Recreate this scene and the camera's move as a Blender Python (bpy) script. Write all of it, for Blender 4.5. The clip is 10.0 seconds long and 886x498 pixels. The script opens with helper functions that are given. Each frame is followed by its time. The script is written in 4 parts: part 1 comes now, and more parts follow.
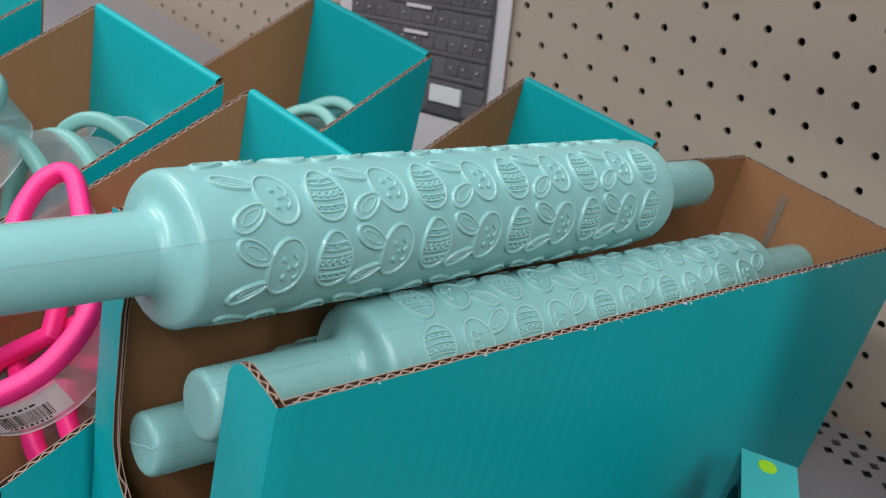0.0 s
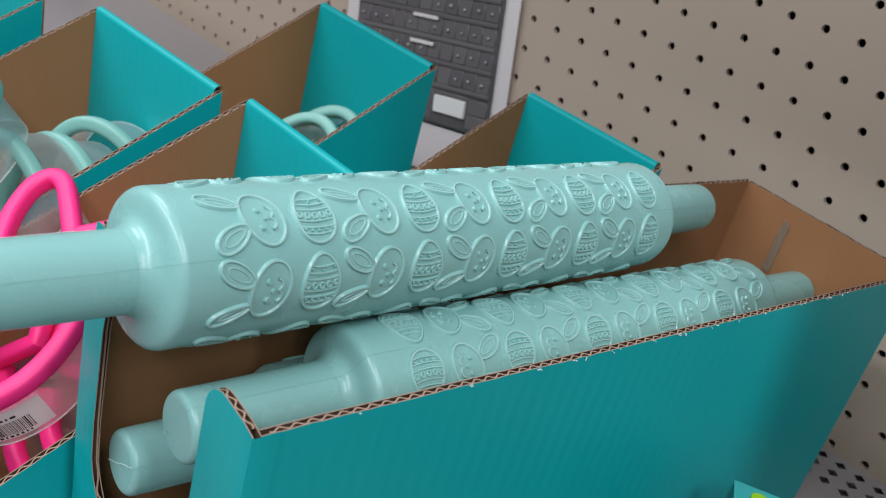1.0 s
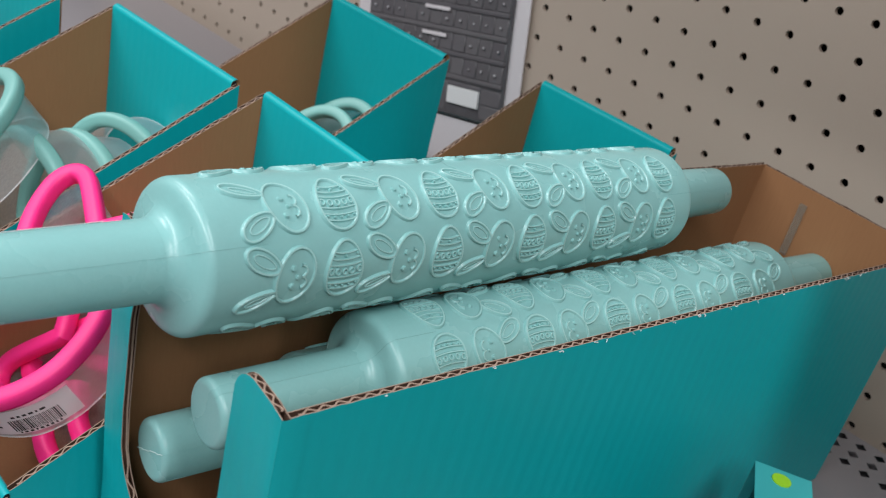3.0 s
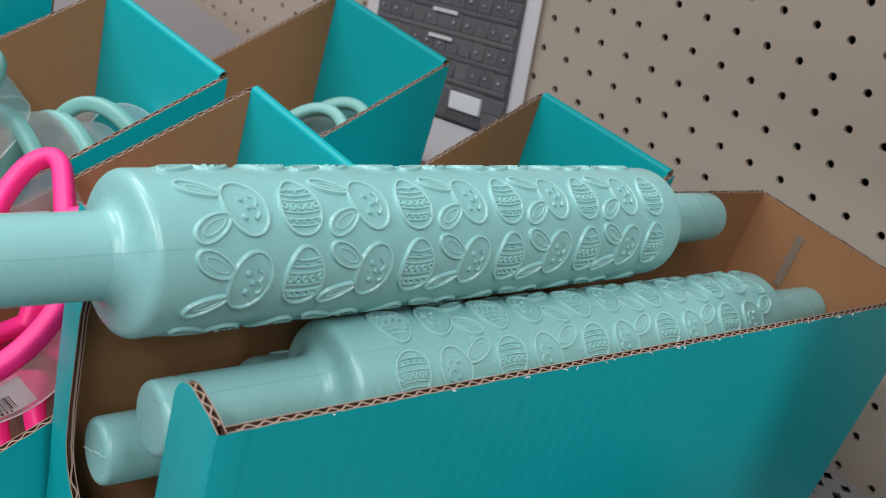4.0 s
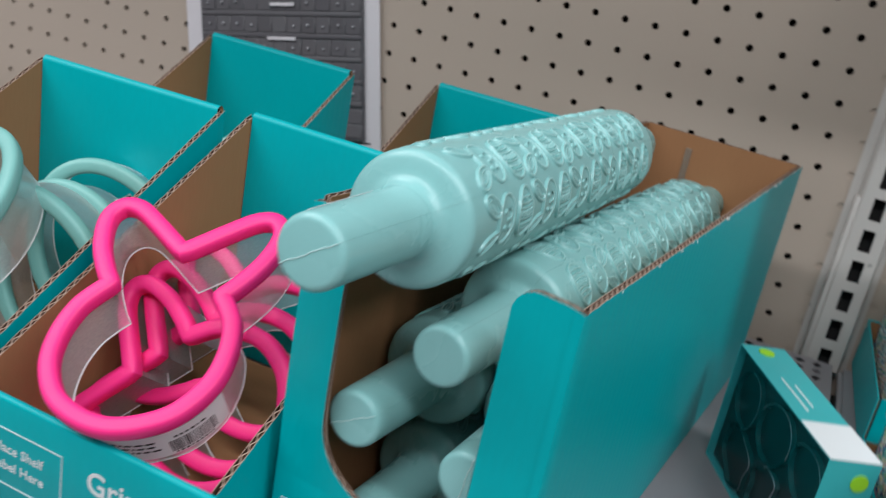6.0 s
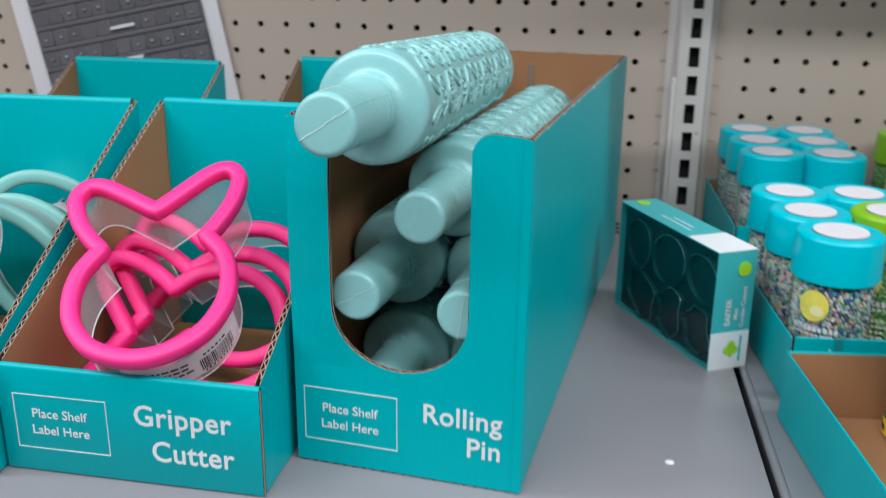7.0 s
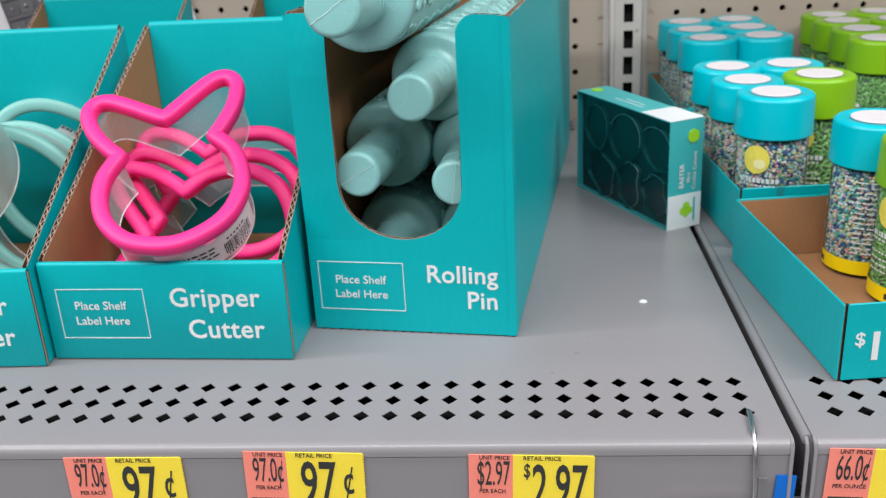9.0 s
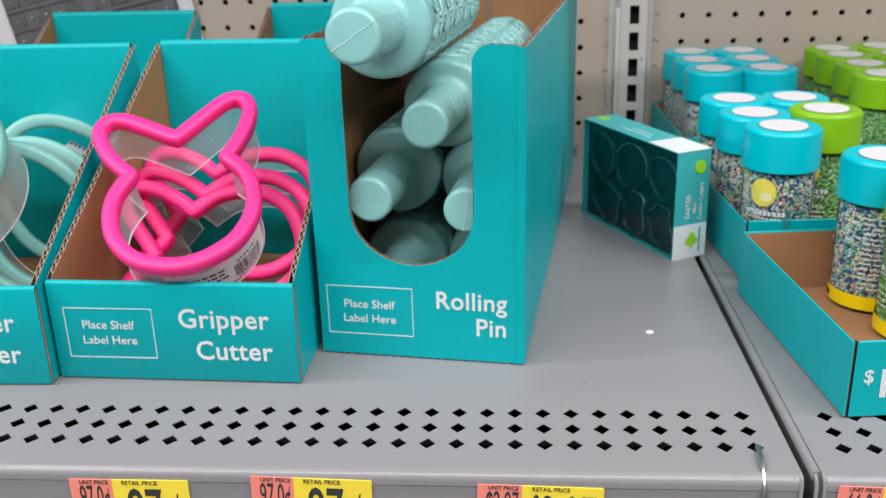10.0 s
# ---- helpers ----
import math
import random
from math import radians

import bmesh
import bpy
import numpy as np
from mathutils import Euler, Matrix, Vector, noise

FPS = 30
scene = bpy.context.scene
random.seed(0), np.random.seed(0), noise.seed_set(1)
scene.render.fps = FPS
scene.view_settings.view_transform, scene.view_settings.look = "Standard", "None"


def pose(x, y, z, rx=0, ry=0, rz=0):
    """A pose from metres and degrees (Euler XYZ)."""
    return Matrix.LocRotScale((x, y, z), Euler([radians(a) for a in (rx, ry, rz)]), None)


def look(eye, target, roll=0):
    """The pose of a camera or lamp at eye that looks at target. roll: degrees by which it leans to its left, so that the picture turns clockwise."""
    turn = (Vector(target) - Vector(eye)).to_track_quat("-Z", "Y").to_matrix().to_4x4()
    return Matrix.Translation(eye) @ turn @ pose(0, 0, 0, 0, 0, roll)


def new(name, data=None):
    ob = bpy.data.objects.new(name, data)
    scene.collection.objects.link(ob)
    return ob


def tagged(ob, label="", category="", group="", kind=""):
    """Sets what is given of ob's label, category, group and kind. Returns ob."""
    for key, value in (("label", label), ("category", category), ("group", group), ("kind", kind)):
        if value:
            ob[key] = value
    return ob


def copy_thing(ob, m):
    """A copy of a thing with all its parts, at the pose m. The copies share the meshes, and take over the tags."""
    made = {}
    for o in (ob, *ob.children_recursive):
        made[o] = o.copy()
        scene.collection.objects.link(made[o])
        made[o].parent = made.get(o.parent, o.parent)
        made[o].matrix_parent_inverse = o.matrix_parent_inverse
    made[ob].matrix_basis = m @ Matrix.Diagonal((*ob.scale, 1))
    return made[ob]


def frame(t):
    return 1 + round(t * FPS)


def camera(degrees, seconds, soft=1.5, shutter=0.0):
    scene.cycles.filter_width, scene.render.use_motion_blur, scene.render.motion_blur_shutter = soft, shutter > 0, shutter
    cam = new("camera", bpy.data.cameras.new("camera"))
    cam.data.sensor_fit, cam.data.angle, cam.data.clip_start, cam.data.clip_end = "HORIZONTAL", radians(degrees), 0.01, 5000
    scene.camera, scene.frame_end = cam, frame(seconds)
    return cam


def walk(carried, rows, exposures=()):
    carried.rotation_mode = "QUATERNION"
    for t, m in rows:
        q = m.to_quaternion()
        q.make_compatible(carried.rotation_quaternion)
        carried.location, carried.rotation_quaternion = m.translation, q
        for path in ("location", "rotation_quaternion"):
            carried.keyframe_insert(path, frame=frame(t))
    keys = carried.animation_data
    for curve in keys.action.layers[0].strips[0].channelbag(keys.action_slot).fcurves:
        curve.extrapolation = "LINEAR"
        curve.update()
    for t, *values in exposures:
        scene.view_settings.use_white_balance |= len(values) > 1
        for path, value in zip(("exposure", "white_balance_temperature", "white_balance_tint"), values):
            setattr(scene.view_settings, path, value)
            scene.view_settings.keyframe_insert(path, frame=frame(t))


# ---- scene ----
cam = camera(49.81, 10.0, 1.05, 0.5)
# a small phone lens, focused on the rolling pins
cam.data.dof.use_dof = True
cam.data.dof.focus_distance = 0.37
cam.data.dof.aperture_fstop = 22.0
PATH = [
    (0, (0.26560, -0.15588, 0.33866), (-0.00361, 0.19915, 0.11177), 14.35),
    (0.5, (0.26574, -0.14970, 0.34029), (-0.00860, 0.20267, 0.11541), 14.58),
    (1, (0.26209, -0.14598, 0.34307), (-0.01007, 0.20749, 0.11726), 15.92),
    (1.5, (0.25991, -0.14691, 0.34537), (-0.01532, 0.20364, 0.11874), 14.81),
    (2, (0.25935, -0.14901, 0.34468), (-0.01640, 0.19919, 0.11508), 13.67),
    (2.5, (0.26439, -0.15812, 0.34300), (-0.01090, 0.19009, 0.11286), 13.54),
    (4, (0.26260, -0.13109, 0.34079), (-0.01625, 0.21478, 0.11141), 17.98),
    (4.5, (0.26443, -0.13198, 0.34108), (-0.01758, 0.21217, 0.11298), 18.02),
    (5, (0.25204, -0.16888, 0.33767), (-0.02628, 0.18198, 0.11533), 16.26),
    (5.2, (0.23807, -0.19193, 0.33513), (-0.01520, 0.18307, 0.12244), 16.23),
    (6.3, (0.14698, -0.33807, 0.28081), (0.01741, 0.11457, 0.11250), 8.13),
    (6.5, (0.14573, -0.35872, 0.27446), (0.02802, 0.09874, 0.11053), 5.66),
    (7, (0.13410, -0.40733, 0.25619), (0.06426, 0.06176, 0.09783), 0.66),
    (7.5, (0.12717, -0.43683, 0.24460), (0.06452, 0.03401, 0.08843), -2.14),
    (8, (0.12633, -0.46393, 0.24327), (0.08027, 0.00567, 0.07788), -2.88),
    (8.5, (0.12518, -0.47530, 0.23767), (0.08091, -0.01162, 0.05591), -3.84),
    (9, (0.11559, -0.47766, 0.24011), (0.07576, -0.01488, 0.05505), -3.17),
    (9.5, (0.10809, -0.47850, 0.24415), (0.07259, -0.01524, 0.05941), -1.94),
    (10, (0.10502, -0.47712, 0.24544), (0.07040, -0.01070, 0.06864), -1.60),
]
walk(cam, [(t, look(eye, target, roll)) for t, eye, target, roll in PATH], [(0.0, -0.40, 6500, 10), (5.2, -0.40, 6500, 10), (6.4, -0.42, 6200, 8), (7.5, -0.02, 6150, 8), (8.5, -0.02, 6400, 8), (10.0, -0.01, 6500, 7)])

# ---- light ----
world = bpy.data.worlds.new("store_air")
scene.world = world
world.use_nodes = True
world.node_tree.nodes["Background"].inputs[0].default_value = (0.93, 0.96, 1.0, 1)
world.node_tree.nodes["Background"].inputs[1].default_value = 0.25


def strip_light(name, x, y, z, length, width, watts, tint=(0.965, 0.965, 0.985)):
    data = bpy.data.lights.new(name, "AREA")
    data.shape, data.size, data.size_y = "RECTANGLE", length, width
    data.energy, data.color = watts, tint
    ob = new(name, data)
    ob.matrix_world = pose(x, y, z, 0, 0, 0)
    return ob


strip_light("ceiling_strip_light", -3.1, -0.55, 3.3, 3.6, 0.30, 128)
strip_light("ceiling_strip_light", 2.9, -0.55, 3.3, 3.6, 0.30, 118)
strip_light("ceiling_strip_light", -0.4, -2.6, 3.3, 9.4, 0.30, 425)

# ---- materials ----


def make(name):
    m = bpy.data.materials.new(name)
    m.use_nodes = True
    return m, m.node_tree.nodes, m.node_tree.links, m.node_tree.nodes["Principled BSDF"]


def surface(name, colour, rough=0.5, vary=0.08, scale=40.0, fine=900.0, bump=0.05, metal=0.0, spec=0.5, sss=0.0, stretch=(1, 1, 1), dist=0.0006):
    """A painted or moulded surface: two scales of tone, and a fine relief."""
    m, n, l, b = make(name)
    tex = n.new("ShaderNodeTexCoord")
    mp = n.new("ShaderNodeMapping")
    mp.inputs["Scale"].default_value = stretch
    l.new(tex.outputs["Object"], mp.inputs[0])
    big, small = n.new("ShaderNodeTexNoise"), n.new("ShaderNodeTexNoise")
    big.inputs["Scale"].default_value, small.inputs["Scale"].default_value = scale, fine
    big.inputs["Detail"].default_value, small.inputs["Detail"].default_value = 4, 3
    l.new(mp.outputs[0], big.inputs["Vector"])
    l.new(mp.outputs[0], small.inputs["Vector"])
    add = n.new("ShaderNodeMath")
    add.operation = "ADD"
    l.new(big.outputs[0], add.inputs[0])
    l.new(small.outputs[0], add.inputs[1])
    ramp = n.new("ShaderNodeMapRange")
    ramp.inputs["From Min"].default_value, ramp.inputs["From Max"].default_value = 0.6, 1.4
    ramp.inputs["To Min"].default_value, ramp.inputs["To Max"].default_value = 1 - vary, 1 + vary
    l.new(add.outputs[0], ramp.inputs[0])
    mul = n.new("ShaderNodeVectorMath")
    mul.operation = "SCALE"
    mul.inputs[0].default_value = colour[:3]
    l.new(ramp.outputs[0], mul.inputs["Scale"])
    l.new(mul.outputs[0], b.inputs["Base Color"])
    rr = n.new("ShaderNodeMapRange")
    rr.inputs["To Min"].default_value, rr.inputs["To Max"].default_value = max(0.02, rough - 0.07), min(1, rough + 0.07)
    l.new(big.outputs[0], rr.inputs[0])
    l.new(rr.outputs[0], b.inputs["Roughness"])
    bp = n.new("ShaderNodeBump")
    bp.inputs["Strength"].default_value, bp.inputs["Distance"].default_value = bump, dist
    l.new(small.outputs[0], bp.inputs["Height"])
    l.new(bp.outputs[0], b.inputs["Normal"])
    b.inputs["Metallic"].default_value = metal
    b.inputs["Specular IOR Level"].default_value = spec
    if sss:
        b.inputs["Subsurface Weight"].default_value = sss
        b.inputs["Subsurface Radius"].default_value = (0.004, 0.004, 0.004)
        b.inputs["Subsurface Scale"].default_value = 0.5
    return m


def clear(name, tint, haze, rough=0.25, gloss=0.45):
    """Clear or frosted plastic film: mostly see-through, part milky, part glossy."""
    m, n, l, b = make(name)
    n.remove(b)
    out = n["Material Output"]
    tr, df, gl = n.new("ShaderNodeBsdfTransparent"), n.new("ShaderNodeBsdfDiffuse"), n.new("ShaderNodeBsdfGlossy")
    tr.inputs[0].default_value = (0.93, 0.95, 0.96, 1)
    df.inputs[0].default_value = (*tint, 1)
    gl.inputs["Roughness"].default_value = rough
    fr = n.new("ShaderNodeFresnel")
    fr.inputs[0].default_value = 1.45
    noi = n.new("ShaderNodeTexNoise")
    noi.inputs["Scale"].default_value = 60
    mr = n.new("ShaderNodeMapRange")
    mr.inputs["To Min"].default_value, mr.inputs["To Max"].default_value = haze * 0.7, haze * 1.3
    l.new(noi.outputs[0], mr.inputs[0])
    tl, half = n.new("ShaderNodeBsdfTranslucent"), n.new("ShaderNodeMixShader")
    tl.inputs[0].default_value = (*tint, 1)
    l.new(df.outputs[0], half.inputs[1])
    l.new(tl.outputs[0], half.inputs[2])
    m1, m2 = n.new("ShaderNodeMixShader"), n.new("ShaderNodeMixShader")
    l.new(mr.outputs[0], m1.inputs[0])
    l.new(tr.outputs[0], m1.inputs[1])
    l.new(half.outputs[0], m1.inputs[2])
    less = n.new("ShaderNodeMath")
    less.operation = "MULTIPLY"
    less.inputs[1].default_value = gloss
    l.new(fr.outputs[0], less.inputs[0])
    l.new(less.outputs[0], m2.inputs[0])
    l.new(m1.outputs[0], m2.inputs[1])
    l.new(gl.outputs[0], m2.inputs[2])
    l.new(m2.outputs[0], out.inputs[0])
    return m


TEAL = surface("teal_printed_card", (0.003, 0.385, 0.415), 0.40, 0.05, 12, 500, 0.08, spec=0.24, stretch=(1, 1, 0.25))


def fluted(m, height):
    """Upright ribs of the flute showing faintly through a printed liner."""
    n, l = m.node_tree.nodes, m.node_tree.links
    b = n["Principled BSDF"]
    under = b.inputs["Normal"].links[0].from_socket
    tex, wave, bp = n.new("ShaderNodeTexCoord"), n.new("ShaderNodeTexWave"), n.new("ShaderNodeBump")
    l.new(tex.outputs["Object"], wave.inputs["Vector"])
    wave.bands_direction = "X"
    wave.inputs["Scale"].default_value, wave.inputs["Distortion"].default_value = 42.0, 1.2
    wave.inputs["Detail"].default_value, wave.inputs["Detail Scale"].default_value = 2.0, 0.6
    bp.inputs["Strength"].default_value, bp.inputs["Distance"].default_value = 0.6, height
    l.new(wave.outputs[1], bp.inputs["Height"])
    l.new(under, bp.inputs["Normal"])
    l.new(bp.outputs[0], b.inputs["Normal"])


fluted(TEAL, 0.00010)
KRAFT = surface("brown_kraft_card", (0.345, 0.175, 0.083), 0.85, 0.06, 18, 700, 0.25, spec=0.2, stretch=(1, 1, 0.12))
# brown core darkened to put shade into the flute hollows
FLUTE_SHADE = surface("shaded_brown_card_core", (0.085, 0.047, 0.033), 0.9, 0.18, 60, 900, 0.3, spec=0.1)
FUZZ = surface("torn_paper_edge", (0.35, 0.25, 0.195), 0.95, 0.1, 80, 900, 0.3, spec=0.1)
MINT = surface("mint_moulded_plastic", (0.268, 0.545, 0.535), 0.27, 0.03, 25, 700, 0.04, spec=0.5, sss=0.2)
# slightly paler mint for the flat tops of the relief lines
MINT_CREST = surface("paler_mint_plastic", (0.36, 0.64, 0.62), 0.32, 0.06, 120, 700, 0.05, spec=0.5, sss=0.2)
STRESS = surface("whitened_plastic", (0.55, 0.74, 0.72), 0.4, 0.1, 300, 900, 0.05)
MINT_RIM = surface("mint_soft_rim", (0.20, 0.46, 0.425), 0.45, 0.03, 25, 700, 0.03, sss=0.1)
PINK = surface("hot_pink_soft_rim", (0.97, 0.026, 0.245), 0.50, 0.03, 25, 700, 0.03, sss=0.12)
PURPLE = surface("purple_soft_rim", (0.42, 0.05, 0.62), 0.42, 0.03, 25, 700, 0.03, sss=0.1)
SHELF = surface("grey_powder_coated_steel", (0.248, 0.231, 0.243), 0.31, 0.05, 7, 1500, 0.10, spec=0.5)


def specks(m, scale, level, dark):
    """Sparse dirt specks and scuffs over a surface."""
    n, l = m.node_tree.nodes, m.node_tree.links
    b = n["Principled BSDF"]
    was = b.inputs["Base Color"].links[0].from_socket
    tex, noi, thin, low = n.new("ShaderNodeTexCoord"), n.new("ShaderNodeTexNoise"), n.new("ShaderNodeMapRange"), n.new("ShaderNodeTexNoise")
    l.new(tex.outputs["Object"], noi.inputs["Vector"])
    l.new(tex.outputs["Object"], low.inputs["Vector"])
    noi.inputs["Scale"].default_value, noi.inputs["Detail"].default_value = scale, 2
    low.inputs["Scale"].default_value = 9.0
    both = n.new("ShaderNodeMath")
    both.operation = "MULTIPLY_ADD"
    both.inputs[1].default_value = 0.35
    l.new(low.outputs[0], both.inputs[0])
    l.new(noi.outputs[0], both.inputs[2])
    thin.inputs["From Min"].default_value, thin.inputs["From Max"].default_value = level, level + 0.03
    thin.inputs["To Min"].default_value, thin.inputs["To Max"].default_value = 1.0, dark
    l.new(both.outputs[0], thin.inputs[0])
    mul = n.new("ShaderNodeVectorMath")
    mul.operation = "SCALE"
    l.new(was, mul.inputs[0])
    l.new(thin.outputs[0], mul.inputs["Scale"])
    l.new(mul.outputs[0], b.inputs["Base Color"])


specks(SHELF, 150.0, 0.955, 0.72)
PEG = surface("almond_painted_board", (0.445, 0.366, 0.302), 0.6, 0.05, 5, 1200, 0.06, spec=0.3)
POST = surface("almond_painted_steel", (0.56, 0.52, 0.485), 0.4, 0.05, 9, 1200, 0.05)
specks(POST, 70.0, 0.90, 0.55)
# near-black in place of shade in holes and gaps; also one dark line
DARK = surface("shade_and_line_black", (0.01, 0.009, 0.009), 0.9, 0.1, 9, 300, 0.0)
WHITE = surface("white_print", (0.72, 0.73, 0.73), 0.5, 0.02, 30, 900, 0.03)
PALE = surface("pale_yellow_print", (0.85, 0.77, 0.38), 0.45, 0.03, 40, 700, 0.03)
LID_TEAL = surface("turquoise_lid_plastic", (0.001, 0.47, 0.56), 0.32, 0.04, 40, 700, 0.03)
LID_GREEN = surface("lime_lid_plastic", (0.21, 0.45, 0.007), 0.32, 0.04, 40, 700, 0.03)
YELLOW = surface("yellow_print", (0.85, 0.62, 0.0), 0.45, 0.03, 40, 700, 0.03)
LOGO = surface("lemon_print", (0.80, 0.66, 0.10), 0.45, 0.12, 120, 700, 0.03)
TAG_YELLOW = surface("yellow_tag_paper", (0.92, 0.70, 0.05), 0.6, 0.04, 40, 900, 0.06)
TAG_RED = surface("coral_tag_paper", (0.90, 0.25, 0.19), 0.6, 0.05, 40, 900, 0.06)
INK = surface("black_print", (0.03, 0.03, 0.03), 0.6, 0.1, 60, 900, 0.02)
CHROME = surface("chromed_wire", (0.62, 0.60, 0.62), 0.34, 0.03, 60, 900, 0.02, metal=1.0)
BLUE = surface("blue_tape", (0.0, 0.14, 0.58), 0.5, 0.04, 60, 900, 0.05)
GLASSY = clear("clear_plastic", (0.75, 0.78, 0.80), 0.05, 0.12)
FROST = clear("frosted_clear_plastic", (0.88, 0.90, 0.92), 0.36, 0.4)
GREEN_DOT = surface("lime_print", (0.32, 0.62, 0.02), 0.5, 0.03, 40, 700, 0.03)
GREY_PACK = surface("grey_pack", (0.098, 0.094, 0.101), 0.35, 0.25, 30, 300, 0.2)
PACK_WHITE = surface("white_pack_card", (0.70, 0.66, 0.68), 0.5, 0.04, 12, 700, 0.05)



def thin_paper(name, colour):
    """White sticker paper on a clear wall: half of the light comes through it."""
    m, n, l, b = make(name)
    n.remove(b)
    df, tl, mix = n.new("ShaderNodeBsdfDiffuse"), n.new("ShaderNodeBsdfTranslucent"), n.new("ShaderNodeMixShader")
    noi, mr, mul = n.new("ShaderNodeTexNoise"), n.new("ShaderNodeMapRange"), n.new("ShaderNodeVectorMath")
    noi.inputs["Scale"].default_value = 300.0
    mr.inputs["To Min"].default_value, mr.inputs["To Max"].default_value = 0.94, 1.06
    mul.operation = "SCALE"
    mul.inputs[0].default_value = colour
    l.new(noi.outputs[0], mr.inputs[0])
    l.new(mr.outputs[0], mul.inputs["Scale"])
    for sh in (df, tl):
        l.new(mul.outputs[0], sh.inputs[0])
    l.new(df.outputs[0], mix.inputs[1])
    l.new(tl.outputs[0], mix.inputs[2])
    l.new(mix.outputs[0], n["Material Output"].inputs[0])
    return m


STICKER = thin_paper("white_sticker_paper", (0.86, 0.84, 0.85))

# ---- mesh helpers ----


def part(name, bm, mats, parent=None, label="", at=None, smooth=True):
    me = bpy.data.meshes.new(name)
    bm.normal_update()
    bm.to_mesh(me)
    bm.free()
    for m in mats if isinstance(mats, (list, tuple)) else [mats]:
        me.materials.append(m)
    if smooth:
        me.polygons.foreach_set("use_smooth", [True] * len(me.polygons))
        me.set_sharp_from_angle(angle=radians(38))
    ob = new(name, me)
    if parent is not None:
        ob.parent = parent
    if at is not None:
        ob.matrix_basis = at
    if label:
        tagged(ob, label)
    return ob


def again(ob, at, parent=None):
    """Another object on the same mesh."""
    c = new(ob.name.split(".")[0], ob.data)
    c.parent = parent if parent is not None else ob.parent
    c.matrix_basis = at
    return c


def thing(name, at, label, category, group="", kind=""):
    ob = new(name)
    ob.empty_display_size = 0.02
    ob.matrix_basis = at
    return tagged(ob, label, category, group, kind)


def block(bm, x0, y0, z0, x1, y1, z1, bevel=0.0, mat=0, seg=2):
    made = bmesh.ops.create_cube(bm, size=1.0, matrix=Matrix.Translation(((x0 + x1) / 2, (y0 + y1) / 2, (z0 + z1) / 2)) @ Matrix.Diagonal((x1 - x0, y1 - y0, z1 - z0, 1)))
    faces = {f for v in made["verts"] for f in v.link_faces}
    for f in faces:
        f.material_index = mat
    if bevel:
        bmesh.ops.bevel(bm, geom=list({e for v in made["verts"] for e in v.link_edges}), offset=bevel, segments=seg, affect="EDGES", profile=0.5)
    return bm


def lathe(bm, profile, segs=40, mat=0):
    """Turns (s, r) pairs round the y axis."""
    rings = []
    for s, r in profile:
        if r < 1e-6:
            rings.append([bm.verts.new((0, s, 0))])
        else:
            rings.append([bm.verts.new((r * math.cos(2 * math.pi * k / segs), s, r * math.sin(2 * math.pi * k / segs))) for k in range(segs)])
    for a, b in zip(rings, rings[1:]):
        for k in range(segs):
            j = (k + 1) % segs
            vs = [a[0], b[k], b[j]] if len(a) == 1 else [a[k], b[0], a[j]] if len(b) == 1 else [a[k], b[k], b[j], a[j]]
            bm.faces.new(vs).material_index = mat
    return bm


def tube(bm, pts, r, sides=8, closed=False, mat=0, caps=True, start=None, square=1.0):
    """A rod along points in space, round or, with square below 1, nearer to a rounded square set by the start direction."""

    def turn(c):
        return math.copysign(abs(c) ** square, c)

    pts = [Vector(p) for p in pts]
    n, rings = len(pts), []
    up = Vector((0, 0, 1))
    for k, p in enumerate(pts):
        a, b = (pts[(k - 1) % n], pts[(k + 1) % n]) if closed else (pts[max(k - 1, 0)], pts[min(k + 1, n - 1)])
        t = (b - a).normalized()
        if k == 0:
            up = Vector(start) if start else t.orthogonal().normalized()
        side = t.cross(up).normalized()
        up = side.cross(t).normalized()
        rings.append([bm.verts.new(p + r * (turn(math.cos(2 * math.pi * (j + 0.5) / sides)) * side + turn(math.sin(2 * math.pi * (j + 0.5) / sides)) * up)) for j in range(sides)])
    pairs = list(zip(rings, rings[1:])) + ([(rings[-1], rings[0])] if closed else [])
    for a, b in pairs:
        off = 0
        if closed and a is rings[-1]:
            off = min(range(sides), key=lambda o: sum((a[j].co - b[(j + o) % sides].co).length for j in range(sides)))
        for j in range(sides):
            i = (j + 1) % sides
            bm.faces.new([a[j], a[i], b[(i + off) % sides], b[(j + off) % sides]]).material_index = mat
    if caps and not closed:
        bm.faces.new(rings[0][::-1]).material_index = mat
        bm.faces.new(rings[-1]).material_index = mat
    bmesh.ops.recalc_face_normals(bm, faces=bm.faces[:])
    return bm


def lettering(name, body, size, material, parent, at, bold=0.0, align="LEFT", wide=1.0, gap=1.0, tall=1.0):
    """Printed words as a thin mesh, in the plane x, z of its parent, facing -y."""
    cu = bpy.data.curves.new(name, "FONT")
    cu.body, cu.size, cu.align_x, cu.offset, cu.extrude, cu.space_character = body, size, align, bold, 0.00008, gap
    cu.resolution_u = 3
    tmp = new(name, cu)
    bpy.context.view_layer.update()
    me = bpy.data.meshes.new_from_object(tmp.evaluated_get(bpy.context.evaluated_depsgraph_get()))
    bpy.data.objects.remove(tmp)
    bpy.data.curves.remove(cu)
    me.materials.clear()
    me.materials.append(material)
    ob = new(name, me)
    ob.parent = parent
    ob.matrix_basis = at @ pose(0, 0, 0, 90, 0, 0) @ Matrix.Diagonal((wide, tall, 1, 1))
    return ob


